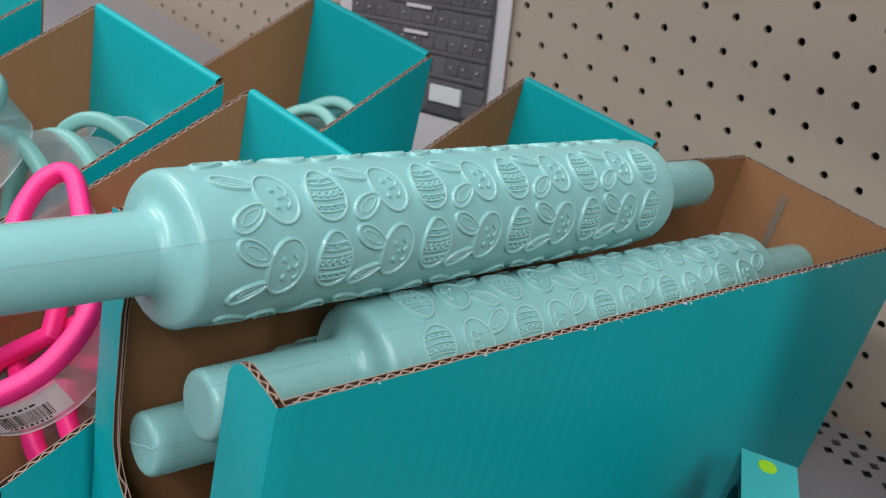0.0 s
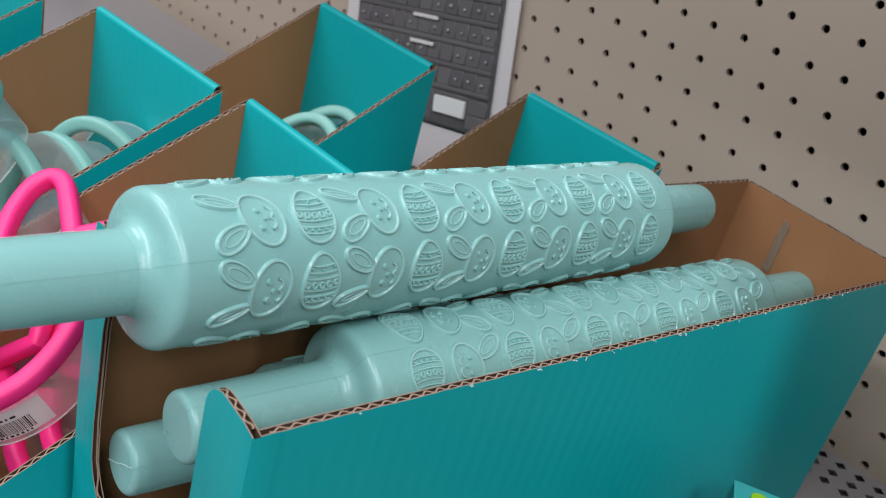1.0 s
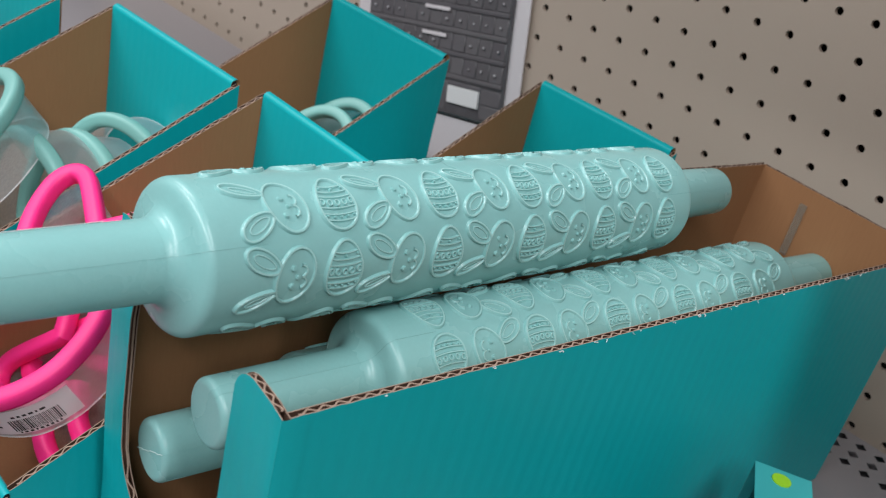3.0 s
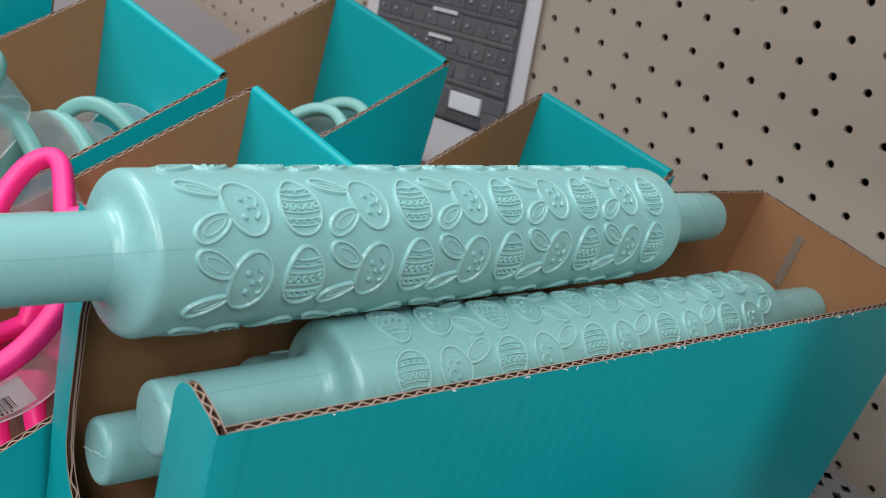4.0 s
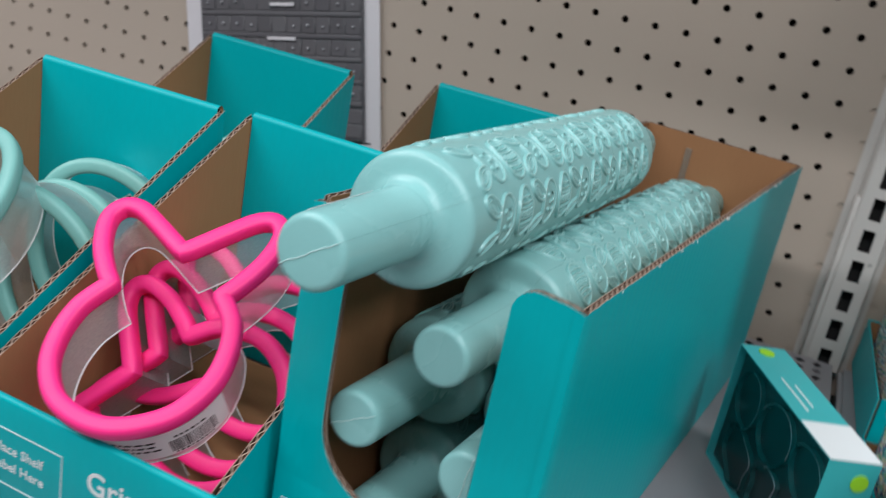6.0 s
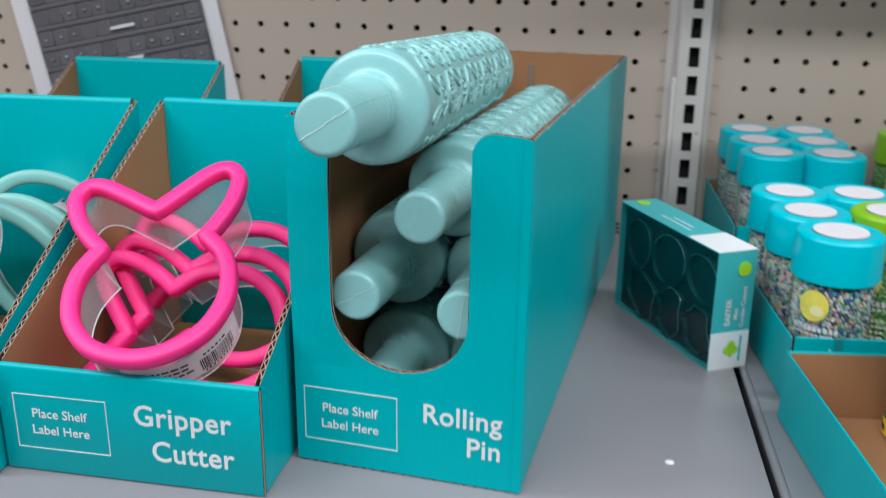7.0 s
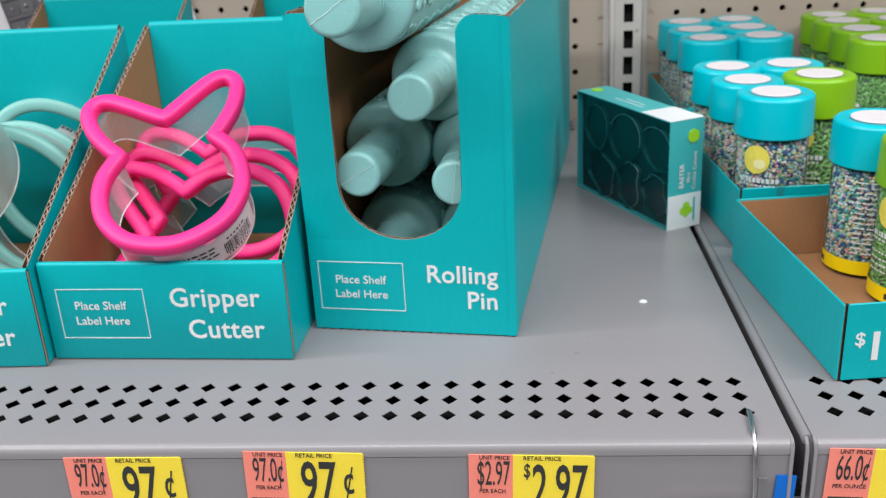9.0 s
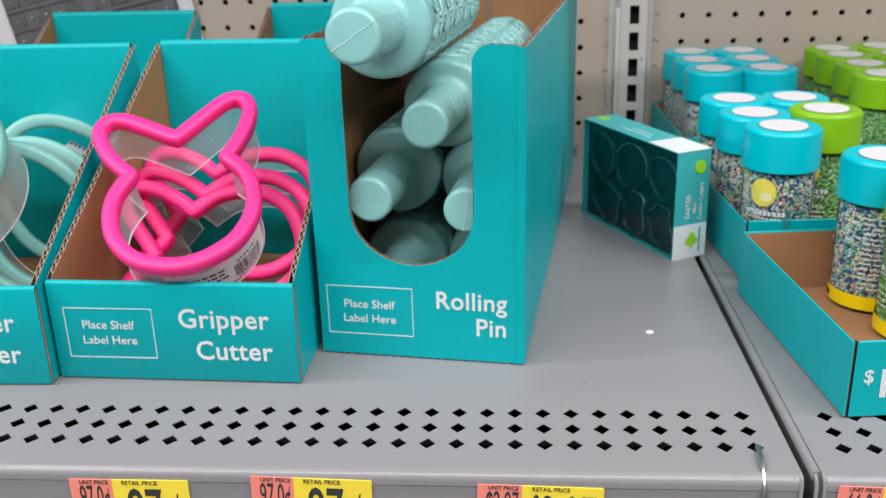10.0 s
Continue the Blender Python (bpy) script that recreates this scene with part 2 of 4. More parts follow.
def rounded(points, per=6):
    """A closed smooth line through 2D points; a third value of 1 keeps a sharp corner."""
    n, out = len(points), []
    for k in range(n):
        p0, p1, p2, p3 = (points[(k + d) % n] for d in (-1, 0, 1, 2))
        a, b = Vector(p1[:2]), Vector(p2[:2])
        ta = (b - Vector(p0[:2])) / 2 if len(p1) < 3 else (b - a)
        tb = (Vector(p3[:2]) - a) / 2 if len(p2) < 3 else (b - a)
        for j in range(per):
            t = j / per
            h = (2 * t**3 - 3 * t**2 + 1) * a + (t**3 - 2 * t**2 + t) * ta + (-2 * t**3 + 3 * t**2) * b + (t**3 - t**2) * tb
            out.append((h.x, h.y))
    return out


# ---- cardboard ----
BOARD, LINER, WAVE = 0.0028, 0.00036, 0.0052


def sheet(bm, prof, y0, y1, mat, rim=None, near=None, far=None):
    """A thin sheet in x, z from z = 0 up to the profile's height, between y0 and y1."""
    rim, near, far = (mat if q is None else q for q in (rim, near, far))
    rows = [[bm.verts.new((x, y, z)) for x, h in prof for z in (min(0.0009, h), h)] for y in (y0, y1)]
    a, b = rows
    for k in range(len(prof) - 1):
        lo, hi, lo2, hi2 = 2 * k, 2 * k + 1, 2 * k + 2, 2 * k + 3
        for vs, m in (([a[lo], a[lo2], a[hi2], a[hi]], near), ([b[lo2], b[lo], b[hi], b[hi2]], far), ([a[hi], a[hi2], b[hi2], b[hi]], rim), ([a[lo2], a[lo], b[lo], b[lo2]], mat)):
            bm.faces.new(vs).material_index = m
    e = len(a) - 2
    bm.faces.new([a[0], a[1], b[1], b[0]]).material_index = mat
    bm.faces.new([a[e + 1], a[e], b[e], b[e + 1]]).material_index = mat


def height_at(prof, x):
    for (x0, h0), (x1, h1) in zip(prof, prof[1:]):
        if x0 <= x <= x1:
            return h0 + (h1 - h0) * (x - x0) / max(x1 - x0, 1e-9)
    return prof[-1][1]


def board(name, parent, prof, at, mats, label="", ragged=0.0):
    """A corrugated panel: two liners with the wavy flute between them. mats: outer, inner, flute, rim of the outer liner."""
    bm = bmesh.new()
    dense = [prof[0]]
    for (x0, h0), (x1, h1) in zip(prof, prof[1:]):
        steps = max(1, int((x1 - x0) / 0.004))
        dense += [(x0 + (x1 - x0) * s / steps, h0 + (h1 - h0) * s / steps) for s in range(1, steps + 1)]
    rag = [(x, max(0.0, h + (ragged * noise.noise((x * 260, h * 90, 3.1)) if 0 < k < len(dense) - 1 else 0))) for k, (x, h) in enumerate(dense)]
    # liner faces towards the hollows take the shade-darkened core colour
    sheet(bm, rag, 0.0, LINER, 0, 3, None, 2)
    sheet(bm, dense, BOARD - LINER, BOARD, 1, 3, 2)
    w = prof[-1][0] - prof[0][0]
    count = int(w / WAVE * 8)
    amp, mid = (BOARD - 2 * LINER) / 2 - 0.00034, BOARD / 2
    last = None
    for k in range(count + 1):
        x = prof[0][0] + 0.003 + (w - 0.006) * k / count
        y = mid + amp * math.sin(2 * math.pi * (x / WAVE))
        h = max(0.0, height_at(dense, x) - 0.0002)
        now = [bm.verts.new(p) for p in ((x, y - 0.00034, 0.0), (x, y - 0.00034, h), (x, y + 0.00034, h), (x, y + 0.00034, 0.0))]
        if last:
            for q in range(3):
                # flute walls get the painted-in shade, cut tops the pale paper
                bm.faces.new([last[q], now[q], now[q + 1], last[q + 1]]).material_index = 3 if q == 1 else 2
        last = now
    return part(name, bm, mats, parent, label, at, smooth=False)


def folded_back(name, parent, w, h, at, t=0.0062, edge=1):
    """The doubled back wall of a tray: folded over at the top, teal on both faces, brown where the fold's ends show."""
    r = t / 2
    ring = [(0.0006, 0.0007), (0.0, 0.0016)] + [(r - r * math.cos(a), h - r + r * math.sin(a)) for a in [math.pi * k / 8 for k in range(9)]] + [(t, 0.0007)]
    bm = bmesh.new()
    a, b = ([bm.verts.new((x, y, z)) for y, z in ring] for x in (0.0, w))
    for k in range(len(ring) - 1):
        bm.faces.new([a[k], a[k + 1], b[k + 1], b[k]]).material_index = 0
    for x, vs in ((0.0, a), (w, b)):
        inner = [bm.verts.new((x + (0.0012 if x == 0 else -0.0012), r + (y - r) * 0.62, z if z == 0 else z - 0.2 * t)) for y, z in ring]
        for k in range(len(ring) - 1):
            bm.faces.new([vs[k], vs[k + 1], inner[k + 1], inner[k]]).material_index = edge
        # near-black cap painted in for the shade inside the fold
        bm.faces.new(inner).material_index = 2
    bmesh.ops.recalc_face_normals(bm, faces=bm.faces[:])
    return part(name, bm, [TEAL, KRAFT, DARK], parent, "", at)


def outline_box(bm, x0, z0, x1, z1, w, y=-0.0003):
    for a in ((x0, z0, x1, z0 + w), (x0, z1 - w, x1, z1), (x0, z0 + w, x0 + w, z1 - w), (x1 - w, z0 + w, x1, z1 - w)):
        block(bm, a[0], y, a[1], a[2], 0.0001, a[3])
    return bm


CARD = [TEAL, KRAFT, FLUTE_SHADE, FUZZ]


def cutter_tray(at, label, title, w=0.1335, d=0.194, low=0.0575, high=0.1535, group="shelf trays of gripper cutters"):
    tray = thing("cardboard_tray", at, label, "display tray", group)
    front = folded_back("front_panel", tray, w, low, pose(0, 0, 0), 0.0040, 0)
    # the front's cut end shows beside the fold of the side
    part("cut_edge", block(bmesh.new(), w, 0.0007, 0.001, w + 0.0004, 0.0019, low - 0.0015), FUZZ, tray, "pale cut edge of the board")
    # near-black strip painted in for a shaded slit; no gap is cut
    part("edge_gap_shade", block(bmesh.new(), w, 0.0019, 0.001, w + 0.0003, 0.0028, low - 0.0010), DARK, tray, "near-black strip painted for slit shade beside the cut edge")
    d -= BOARD
    slope = [(0.0, low + 0.001), (0.004, low + 0.003), (d - 0.008, high - 0.003), (d - 0.0035, high - 0.001), (d - 0.0032, high - 0.006)]
    board("side_panel", tray, [(d - x, h) for x, h in reversed(slope)], pose(0, d + BOARD, 0, 0, 0, -90), CARD, ragged=0.0005)
    board("side_panel", tray, slope, pose(w, BOARD, 0, 0, 0, 90), CARD, ragged=0.0005)
    folded_back("back_panel", tray, w - 2 * BOARD - 0.001, high, pose(BOARD + 0.0005, d + BOARD - 0.0066, 0.001))
    bm = block(bmesh.new(), BOARD, BOARD, 0.0001, w - BOARD, d - 0.007, 0.003)
    part("bottom_panel", bm, KRAFT, tray)
    if title:
        part("label_frame", outline_box(bmesh.new(), 0.0075, 0.0135, 0.0563, 0.0425, 0.00036), WHITE, front)
        lettering("lettering", "Place Shelf", 0.0068, WHITE, front, pose(0.0311, -0.0002, 0.0305), 0.00004, "CENTER")
        lettering("lettering", "Label Here", 0.0068, WHITE, front, pose(0.0311, -0.0002, 0.0216), 0.00004, "CENTER")
        lettering("lettering", title[0], 0.0153, WHITE, front, pose(w - 0.0143, -0.0002, 0.0322), 0.00020, "RIGHT", 0.96, 1.04)
        lettering("lettering", title[1], 0.0153, WHITE, front, pose(w - 0.0138, -0.0002, 0.0138), 0.00020, "RIGHT", 0.96, 1.04)
    return tray

# ---- structure: shelf decks, peg wall, aisle ----
GAP0, GAP1, FRONT, WALL, LEAN = 0.2338, 0.2424, -0.1095, 0.4879, 1.768


def holed(bm, x0, y0, cx, cy, nx, ny, hole, depth):
    """A flat sheet of nx by ny cells in x, y, each with a hole of the given outline cut through, and the hole's walls."""
    m = len(hole)
    square = []
    for hx, hy in hole:
        s = max(abs(hx) / (cx / 2), abs(hy) / (cy / 2))
        square.append((hx / s, hy / s))
    corners = [(cx / 2, cy / 2), (-cx / 2, cy / 2), (-cx / 2, -cy / 2), (cx / 2, -cy / 2)]
    for i in range(nx):
        for j in range(ny):
            mx, my = x0 + (i + 0.5) * cx, y0 + (j + 0.5) * cy
            inn = [bm.verts.new((mx + a, my + b, 0)) for a, b in hole]
            low = [bm.verts.new((mx + a, my + b, -depth)) for a, b in hole]
            out = [bm.verts.new((mx + a, my + b, 0)) for a, b in square]
            for k in range(m):
                q = (k + 1) % m
                bm.faces.new([inn[k], out[k], out[q], inn[q]])
                bm.faces.new([low[k], inn[k], inn[q], low[q]])
                for cxy in corners:
                    a, b = Vector(square[k]), Vector(square[q])
                    if (a - Vector(cxy)).length > 1e-6 and (b - Vector(cxy)).length > 1e-6 and abs(abs(a.x) - cx / 2) + abs(abs(b.y) - cy / 2) < 1e-6 and a.x * cxy[0] > 0 and b.y * cxy[1] > 0:
                        bm.faces.new([out[k], bm.verts.new((mx + cxy[0], my + cxy[1], 0)), out[q]])
                    elif (a - Vector(cxy)).length > 1e-6 and (b - Vector(cxy)).length > 1e-6 and abs(abs(a.y) - cy / 2) + abs(abs(b.x) - cx / 2) < 1e-6 and b.x * cxy[0] > 0 and a.y * cxy[1] > 0:
                        bm.faces.new([out[k], bm.verts.new((mx + cxy[0], my + cxy[1], 0)), out[q]])
    return bm


def sheet_rect(bm, x0, y0, x1, y1):
    if x1 - x0 > 1e-6 and y1 - y0 > 1e-6:
        bm.faces.new([bm.verts.new(p) for p in ((x0, y0, 0), (x1, y0, 0), (x1, y1, 0), (x0, y1, 0))])


DIAMOND = [(0.0041, 0), (0.00205, 0.00225), (0, 0.0045), (-0.00205, 0.00225), (-0.0041, 0), (-0.00205, -0.00225), (0, -0.0045), (0.00205, -0.00225)]


def deck(name, x0, x1, first, n, label):
    """A steel deck with three rows of diamond holes and a rolled front lip."""
    bm = bmesh.new()
    c, cy, ylo = 0.01384, 0.01423, -0.09607
    yhi = ylo + 3 * cy
    hx = first - c / 2
    holed(bm, hx, ylo, c, cy, n, 3, DIAMOND, 0.0004)
    sheet_rect(bm, x0, ylo, hx, yhi)
    sheet_rect(bm, hx + n * c, ylo, x1, yhi)
    # the rear rows lie a little closer together
    rear, cr, end = 0.4205, 0.01335, 0.4635
    sheet_rect(bm, x0, yhi, x1, rear)
    rx = 0.1551 - cr / 2 - cr * 30 if x0 < 0 else first - cr / 2
    nr = int((x1 - rx - 0.004) / cr)
    holed(bm, rx, rear, cr, cr, nr, 3, DIAMOND, 0.0004)
    sheet_rect(bm, x0, rear, rx, rear + 3 * cr)
    sheet_rect(bm, rx + nr * cr, rear, x1, rear + 3 * cr)
    sheet_rect(bm, x0, rear + 3 * cr, x1, end)
    sheet_rect(bm, x0, FRONT, x1, ylo)
    # rolled lip, price rail and the folded ends
    prof = [(FRONT, 0.0)] + [(FRONT - 0.0042 * math.sin(a), -0.0042 + 0.0042 * math.cos(a)) for a in [radians(15 * k) for k in range(1, 7)]]
    prof += [(FRONT - 0.0042, -0.0065), (FRONT - 0.0036, -0.0072), (FRONT - 0.0036, -0.0440), (FRONT - 0.0060, -0.0450), (FRONT - 0.0060, -0.0500), (FRONT, -0.0510)]
    rows = [[bm.verts.new((x, y, z)) for y, z in prof] for x in (x0, x1)]
    for k in range(len(prof) - 1):
        bm.faces.new([rows[0][k], rows[0][k + 1], rows[1][k + 1], rows[1][k]])
    for s, x in ((0, x0), (1, x1)):
        vs = [bm.verts.new(p) for p in ((x, FRONT, 0), (x, end, 0), (x, end, -0.03), (x, FRONT, -0.045))]
        bm.faces.new(vs)
        bm.faces.new(rows[s] + [bm.verts.new((x, FRONT, -0.02))])
    bm.faces.new([bm.verts.new(p) for p in ((x0, end, 0), (x1, end, 0), (x1, end, -0.03), (x0, end, -0.03))])
    bmesh.ops.remove_doubles(bm, verts=bm.verts[:], dist=1e-5)
    bmesh.ops.recalc_face_normals(bm, faces=bm.faces[:])
    return tagged(part(name, bm, SHELF), label, "shelf", kind="structure")


deck("shelf", -0.9200, GAP0, 0.0800 - 68 * 0.01384, 79, "grey steel shelf deck with a row of diamond holes")
deck("shelf", GAP1, 1.1000, 0.2581, 58, "grey steel shelf deck with a row of diamond holes")
# added black sheet: colours in the shade seen through the deck's holes
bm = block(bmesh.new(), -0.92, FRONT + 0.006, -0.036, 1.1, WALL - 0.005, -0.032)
tagged(part("shelf_hole_shade", bm, DARK), "near-black sheet standing in for shade below the shelf holes", "shelf", kind="structure")
# rounded right edge of the joint between the decks
bm = tube(bmesh.new(), [(GAP1 - 0.0016, FRONT + 0.002, -0.0028), (GAP1 - 0.0016, 0.455, -0.0028)], 0.0026, 12)
tagged(part("trim", bm, SHELF), "folded steel edge along the joint of two decks", "trim", kind="structure")

# folded ends of the two front lips
for x in (GAP0 - 0.0010, GAP1 - 0.0032, GAP1 + 0.0004):
    bm = tube(bmesh.new(), [(x, FRONT - 0.0002, -0.0002), (x, FRONT - 0.0032, -0.0016), (x, FRONT - 0.0043, -0.0046), (x, FRONT - 0.0043, -0.049)], 0.0009, 8)
    tagged(part("trim", bm, SHELF), "folded steel end of the shelf lip", "trim", kind="structure")

HOLE = [(0.0030 * math.cos(2 * math.pi * (k + 0.5) / 12), 0.0030 * math.sin(2 * math.pi * (k + 0.5) / 12)) for k in range(12)]


def peg_panel(name, x0, x1, first, n, level, label, p=0.0254):
    """An upright perforated board; holes one inch apart, with one row at the given level; the board leans back a little."""
    z0, rows = level - 7 * p, 18
    bm = bmesh.new()
    hx, hz = first - p / 2, z0 - p / 2
    holed(bm, hx, hz, p, p, n, rows, HOLE, 0.0045)
    sheet_rect(bm, x0, hz, hx, hz + rows * p)
    sheet_rect(bm, hx + n * p, hz, x1, hz + rows * p)
    sheet_rect(bm, x0, -0.05, x1, hz)
    sheet_rect(bm, x0, hz + rows * p, x1, 1.1)
    bmesh.ops.remove_doubles(bm, verts=bm.verts[:], dist=1e-5)
    bmesh.ops.recalc_face_normals(bm, faces=bm.faces[:])
    ob = part(name, bm, PEG, at=pose(0, WALL, 0, 90 - LEAN))
    return tagged(ob, label, "pegboard", kind="structure")


peg_panel("wall_pegboard", -0.9200, -0.3215, -0.4511 - 17 * 0.0247, 22, 0.1452 + 0.0247, "almond painted pegboard back panel", 0.0247)
peg_panel("wall_pegboard", -0.3205, 0.2255, -0.0526 - 10 * 0.0254, 21, 0.1693, "almond painted pegboard back panel")
peg_panel("wall_pegboard", 0.2275, 1.1000, 0.2495, 33, 0.1735, "almond painted pegboard back panel")
# added black sheet: colours in the shade seen through the peg holes
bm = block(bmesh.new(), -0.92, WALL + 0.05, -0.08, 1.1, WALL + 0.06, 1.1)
tagged(part("wall_hole_shade", bm, DARK), "near-black sheet standing in for shade behind the pegboard", "wall", kind="structure")

# the two columns of holes beside the upright are stopped by its flanges
for x in (0.2014, 0.2495):
    bm = block(bmesh.new(), x - 0.006, -0.05, -0.0035, x + 0.006, 0.46, -0.0012)
    tagged(part("trim", bm, PEG, at=pose(0, WALL, 0, 90 - LEAN)), "almond steel flange behind the pegboard holes", "trim", kind="structure")

# slotted upright between the panels, built level and then leaned with the board
bm = bmesh.new()
pz = 0.0254
rows, cx0, cx1, yf = 18, 0.2140, 0.2390, -0.0140
sx0, sx1, sh = 0.2222, 0.2314, 0.0088
base = 0.1508 - 6 * pz
for k in range(rows):
    za, zb = base + (k - 0.5) * pz, base + (k + 0.5) * pz
    zm = base + k * pz
    quads = [(cx0, za, cx1, zm - sh), (cx0, zm + sh, cx1, zb), (cx0, zm - sh, sx0, zm + sh), (sx1, zm - sh, cx1, zm + sh)]
    for a in quads:
        bm.faces.new([bm.verts.new(q) for q in ((a[0], yf, a[1]), (a[2], yf, a[1]), (a[2], yf, a[3]), (a[0], yf, a[3]))])
    e = [(sx0, zm - sh), (sx1, zm - sh), (sx1, zm + sh), (sx0, zm + sh)]
    for q in range(4):
        a, b = e[q], e[(q + 1) % 4]
        bm.faces.new([bm.verts.new(v) for v in ((a[0], yf, a[1]), (b[0], yf, b[1]), (b[0], yf + 0.0025, b[1]), (a[0], yf + 0.0025, a[1]))])
top = base + (rows - 0.5) * pz
lowz = base - 0.5 * pz
for x, xo in ((cx0, 0.2035), (cx1, 0.2460)):
    bend = [(x, yf), (x + (xo - x) * 0.16, yf + 0.0012), (x + (xo - x) * 0.26, yf + 0.004), (x + (xo - x) * 0.34, -0.0030), (x + (xo - x) * 0.40, -0.0012), (xo, -0.0008)]
    rr = [[bm.verts.new((a, b, z)) for a, b in bend] for z in (lowz, top)]
    for k in range(len(bend) - 1):
        bm.faces.new([rr[0][k], rr[0][k + 1], rr[1][k + 1], rr[1][k]])
bmesh.ops.remove_doubles(bm, verts=bm.verts[:], dist=1e-5)
bmesh.ops.recalc_face_normals(bm, faces=bm.faces[:])
upright = tagged(part("upright_post", bm, POST, at=pose(0, WALL, 0, -LEAN)), "almond painted slotted steel upright post", "upright", kind="structure")
# black strip painted in as the shade behind the slots
part("slot_shade", block(bmesh.new(), cx0 + 0.001, yf + 0.010, lowz, cx1 - 0.001, yf + 0.012, top), DARK, upright)
# a wider sleeve clasps the lower part of the upright
part("sleeve", block(bmesh.new(), cx0 - 0.0050, yf + 0.0010, lowz, cx0 + 0.0004, -0.0010, 0.1320, 0.0012), POST, upright)

# unseen shelves added to shade the back; the one above the jars hangs lower
for x0, x1, z in ((-0.92, GAP0, 0.60), (GAP1, 1.1, 0.47)):
    bm = block(bmesh.new(), x0, 0.19, z, x1, WALL - 0.004, z + 0.04, 0.003)
    tagged(part("shading_shelf", bm, SHELF), "unseen grey steel shelf added above the trays for shade", "shelf", kind="structure")
# plain closing walls of the aisle
AISLE = surface("plain_aisle_wall", (0.09, 0.09, 0.093), 0.7, 0.06, 2, 200, 0.05)
FLOOR = surface("grey_floor_tile", (0.14, 0.14, 0.14), 0.35, 0.06, 2, 200, 0.03)
for nm, lab, box, mt in (
    ("floor", "grey polished store floor", (-5.4, -3.6, -0.95, 5.4, 0.56, -0.90), FLOOR),
    ("ceiling", "plain grey store ceiling", (-5.4, -3.6, 3.50, 5.4, 0.56, 3.55), AISLE),
    ("wall_opposite", "plain wall across the aisle", (-5.4, -3.65, -0.95, 5.4, -3.6, 3.55), AISLE),
    ("wall_left", "plain wall closing the aisle", (-5.45, -3.6, -0.95, -5.4, 0.59, 3.55), AISLE),
    ("wall_right", "plain wall closing the aisle", (5.4, -3.6, -0.95, 5.45, 0.59, 3.55), AISLE),
    ("wall_upper", "plain wall above the pegboard", (-5.4, 0.56, 1.1, 5.4, 0.59, 3.55), AISLE),
    ("wall_beside", "plain wall beside the pegboard", (-5.4, 0.56, -0.95, -0.92, 0.59, 1.1), AISLE),
    ("wall_beyond", "plain wall beside the pegboard", (1.1, 0.56, -0.95, 5.4, 0.59, 1.1), AISLE),
):
    tagged(part(nm, block(bmesh.new(), *box), mt, smooth=False), lab, nm.split("_")[0], kind="structure")

# ---- rolling pin box ----
RW, RD, RH, RB = 0.1145, 0.4020, 0.1765, 0.1615
pinbox = thing("rolling_pin_box", pose(-0.0005, 0.0050, 0, 0, 0, -7.4), "tall teal corrugated box with cut-out front, full of rolling pins", "display box")
nl, nr, nb = 0.0214, 0.0879, 0.0560
mid, rad = (nl + nr) / 2, (nr - nl) / 2
prof = [(0.0, RH - 0.001), (0.004, RH), (nl - 0.007, RH)]
prof += [(nl - 0.007 + 0.007 * math.sin(a), RH - 0.007 + 0.007 * math.cos(a)) for a in [radians(15 * k) for k in range(1, 6)]]
prof += [(nl - 0.00002, RH - 0.008)]
prof += [(mid - rad * math.cos(a), nb + 0.033 - 0.033 * math.sin(a) ** 0.9) for a in [math.pi * k / 28 for k in range(29)]]
prof += [(nr + 0.00002, RH - 0.011)]
prof += [(nr + 0.010 - 0.010 * math.sin(a), RH - 0.0125 + 0.010 * math.cos(a)) for a in [radians(15 * k) for k in range(5, -1, -1)]]
prof += [(RW - 0.006, RH - 0.0030), (RW, RH - 0.0042)]
front = board("front_panel", pinbox, prof, pose(0, 0, 0), CARD)
# the narrow strip beside the cut-out bows outwards
bm = bmesh.new()
bm.from_mesh(front.data)
for z in (0.055, 0.070, 0.085, 0.105, 0.125, 0.145, 0.160):
    bmesh.ops.bisect_plane(bm, geom=bm.verts[:] + bm.edges[:] + bm.faces[:], plane_co=(0, 0, z), plane_no=(0, 0, 1))
bm.to_mesh(front.data)
bm.free()
for v in front.data.vertices:
    rise = min(1.0, max(0.0, (v.co.z - 0.055) / 0.04)) * min(1.0, max(0.0, (RH - v.co.z) / 0.025))
    v.co.y -= 0.0036 * rise * math.exp(-((v.co.x - 0.019) / 0.019) ** 2)
bm = bmesh.new()
rows = []
for k in range(9):
    z = 0.0009 + (RH - 0.0053) * k / 8
    rows.append([bm.verts.new(p) for p in ((RW - 0.0040, -0.0003, z), (RW - 0.0012, -0.0003, z), (RW - 0.0002, 0.0001, z), (RW + 0.0003, 0.0011, z), (RW + 0.0003, 0.0090, z))])
for a, b in zip(rows, rows[1:]):
    for k in range(4):
        bm.faces.new([a[k], a[k + 1], b[k + 1], b[k]])
part("corner_fold", bm, TEAL, pinbox)
SIDE = RD - BOARD
board("side_panel", pinbox, [(0, RB), (SIDE - 0.0035, RH), (SIDE, 0.0005)], pose(0, RD, 0, 0, 0, -90), CARD, ragged=0.0006)
board("side_panel", pinbox, [(0, RH - 0.0044), (0.02, RH - 0.0046), (SIDE, RB)], pose(RW, BOARD, 0, 0, 0, 90), CARD, ragged=0.0004)
board("back_panel", pinbox, [(0, RB), (RW - 2 * BOARD, RB)], pose(RW - BOARD, RD, 0, 0, 0, 180), CARD, ragged=0.0005)
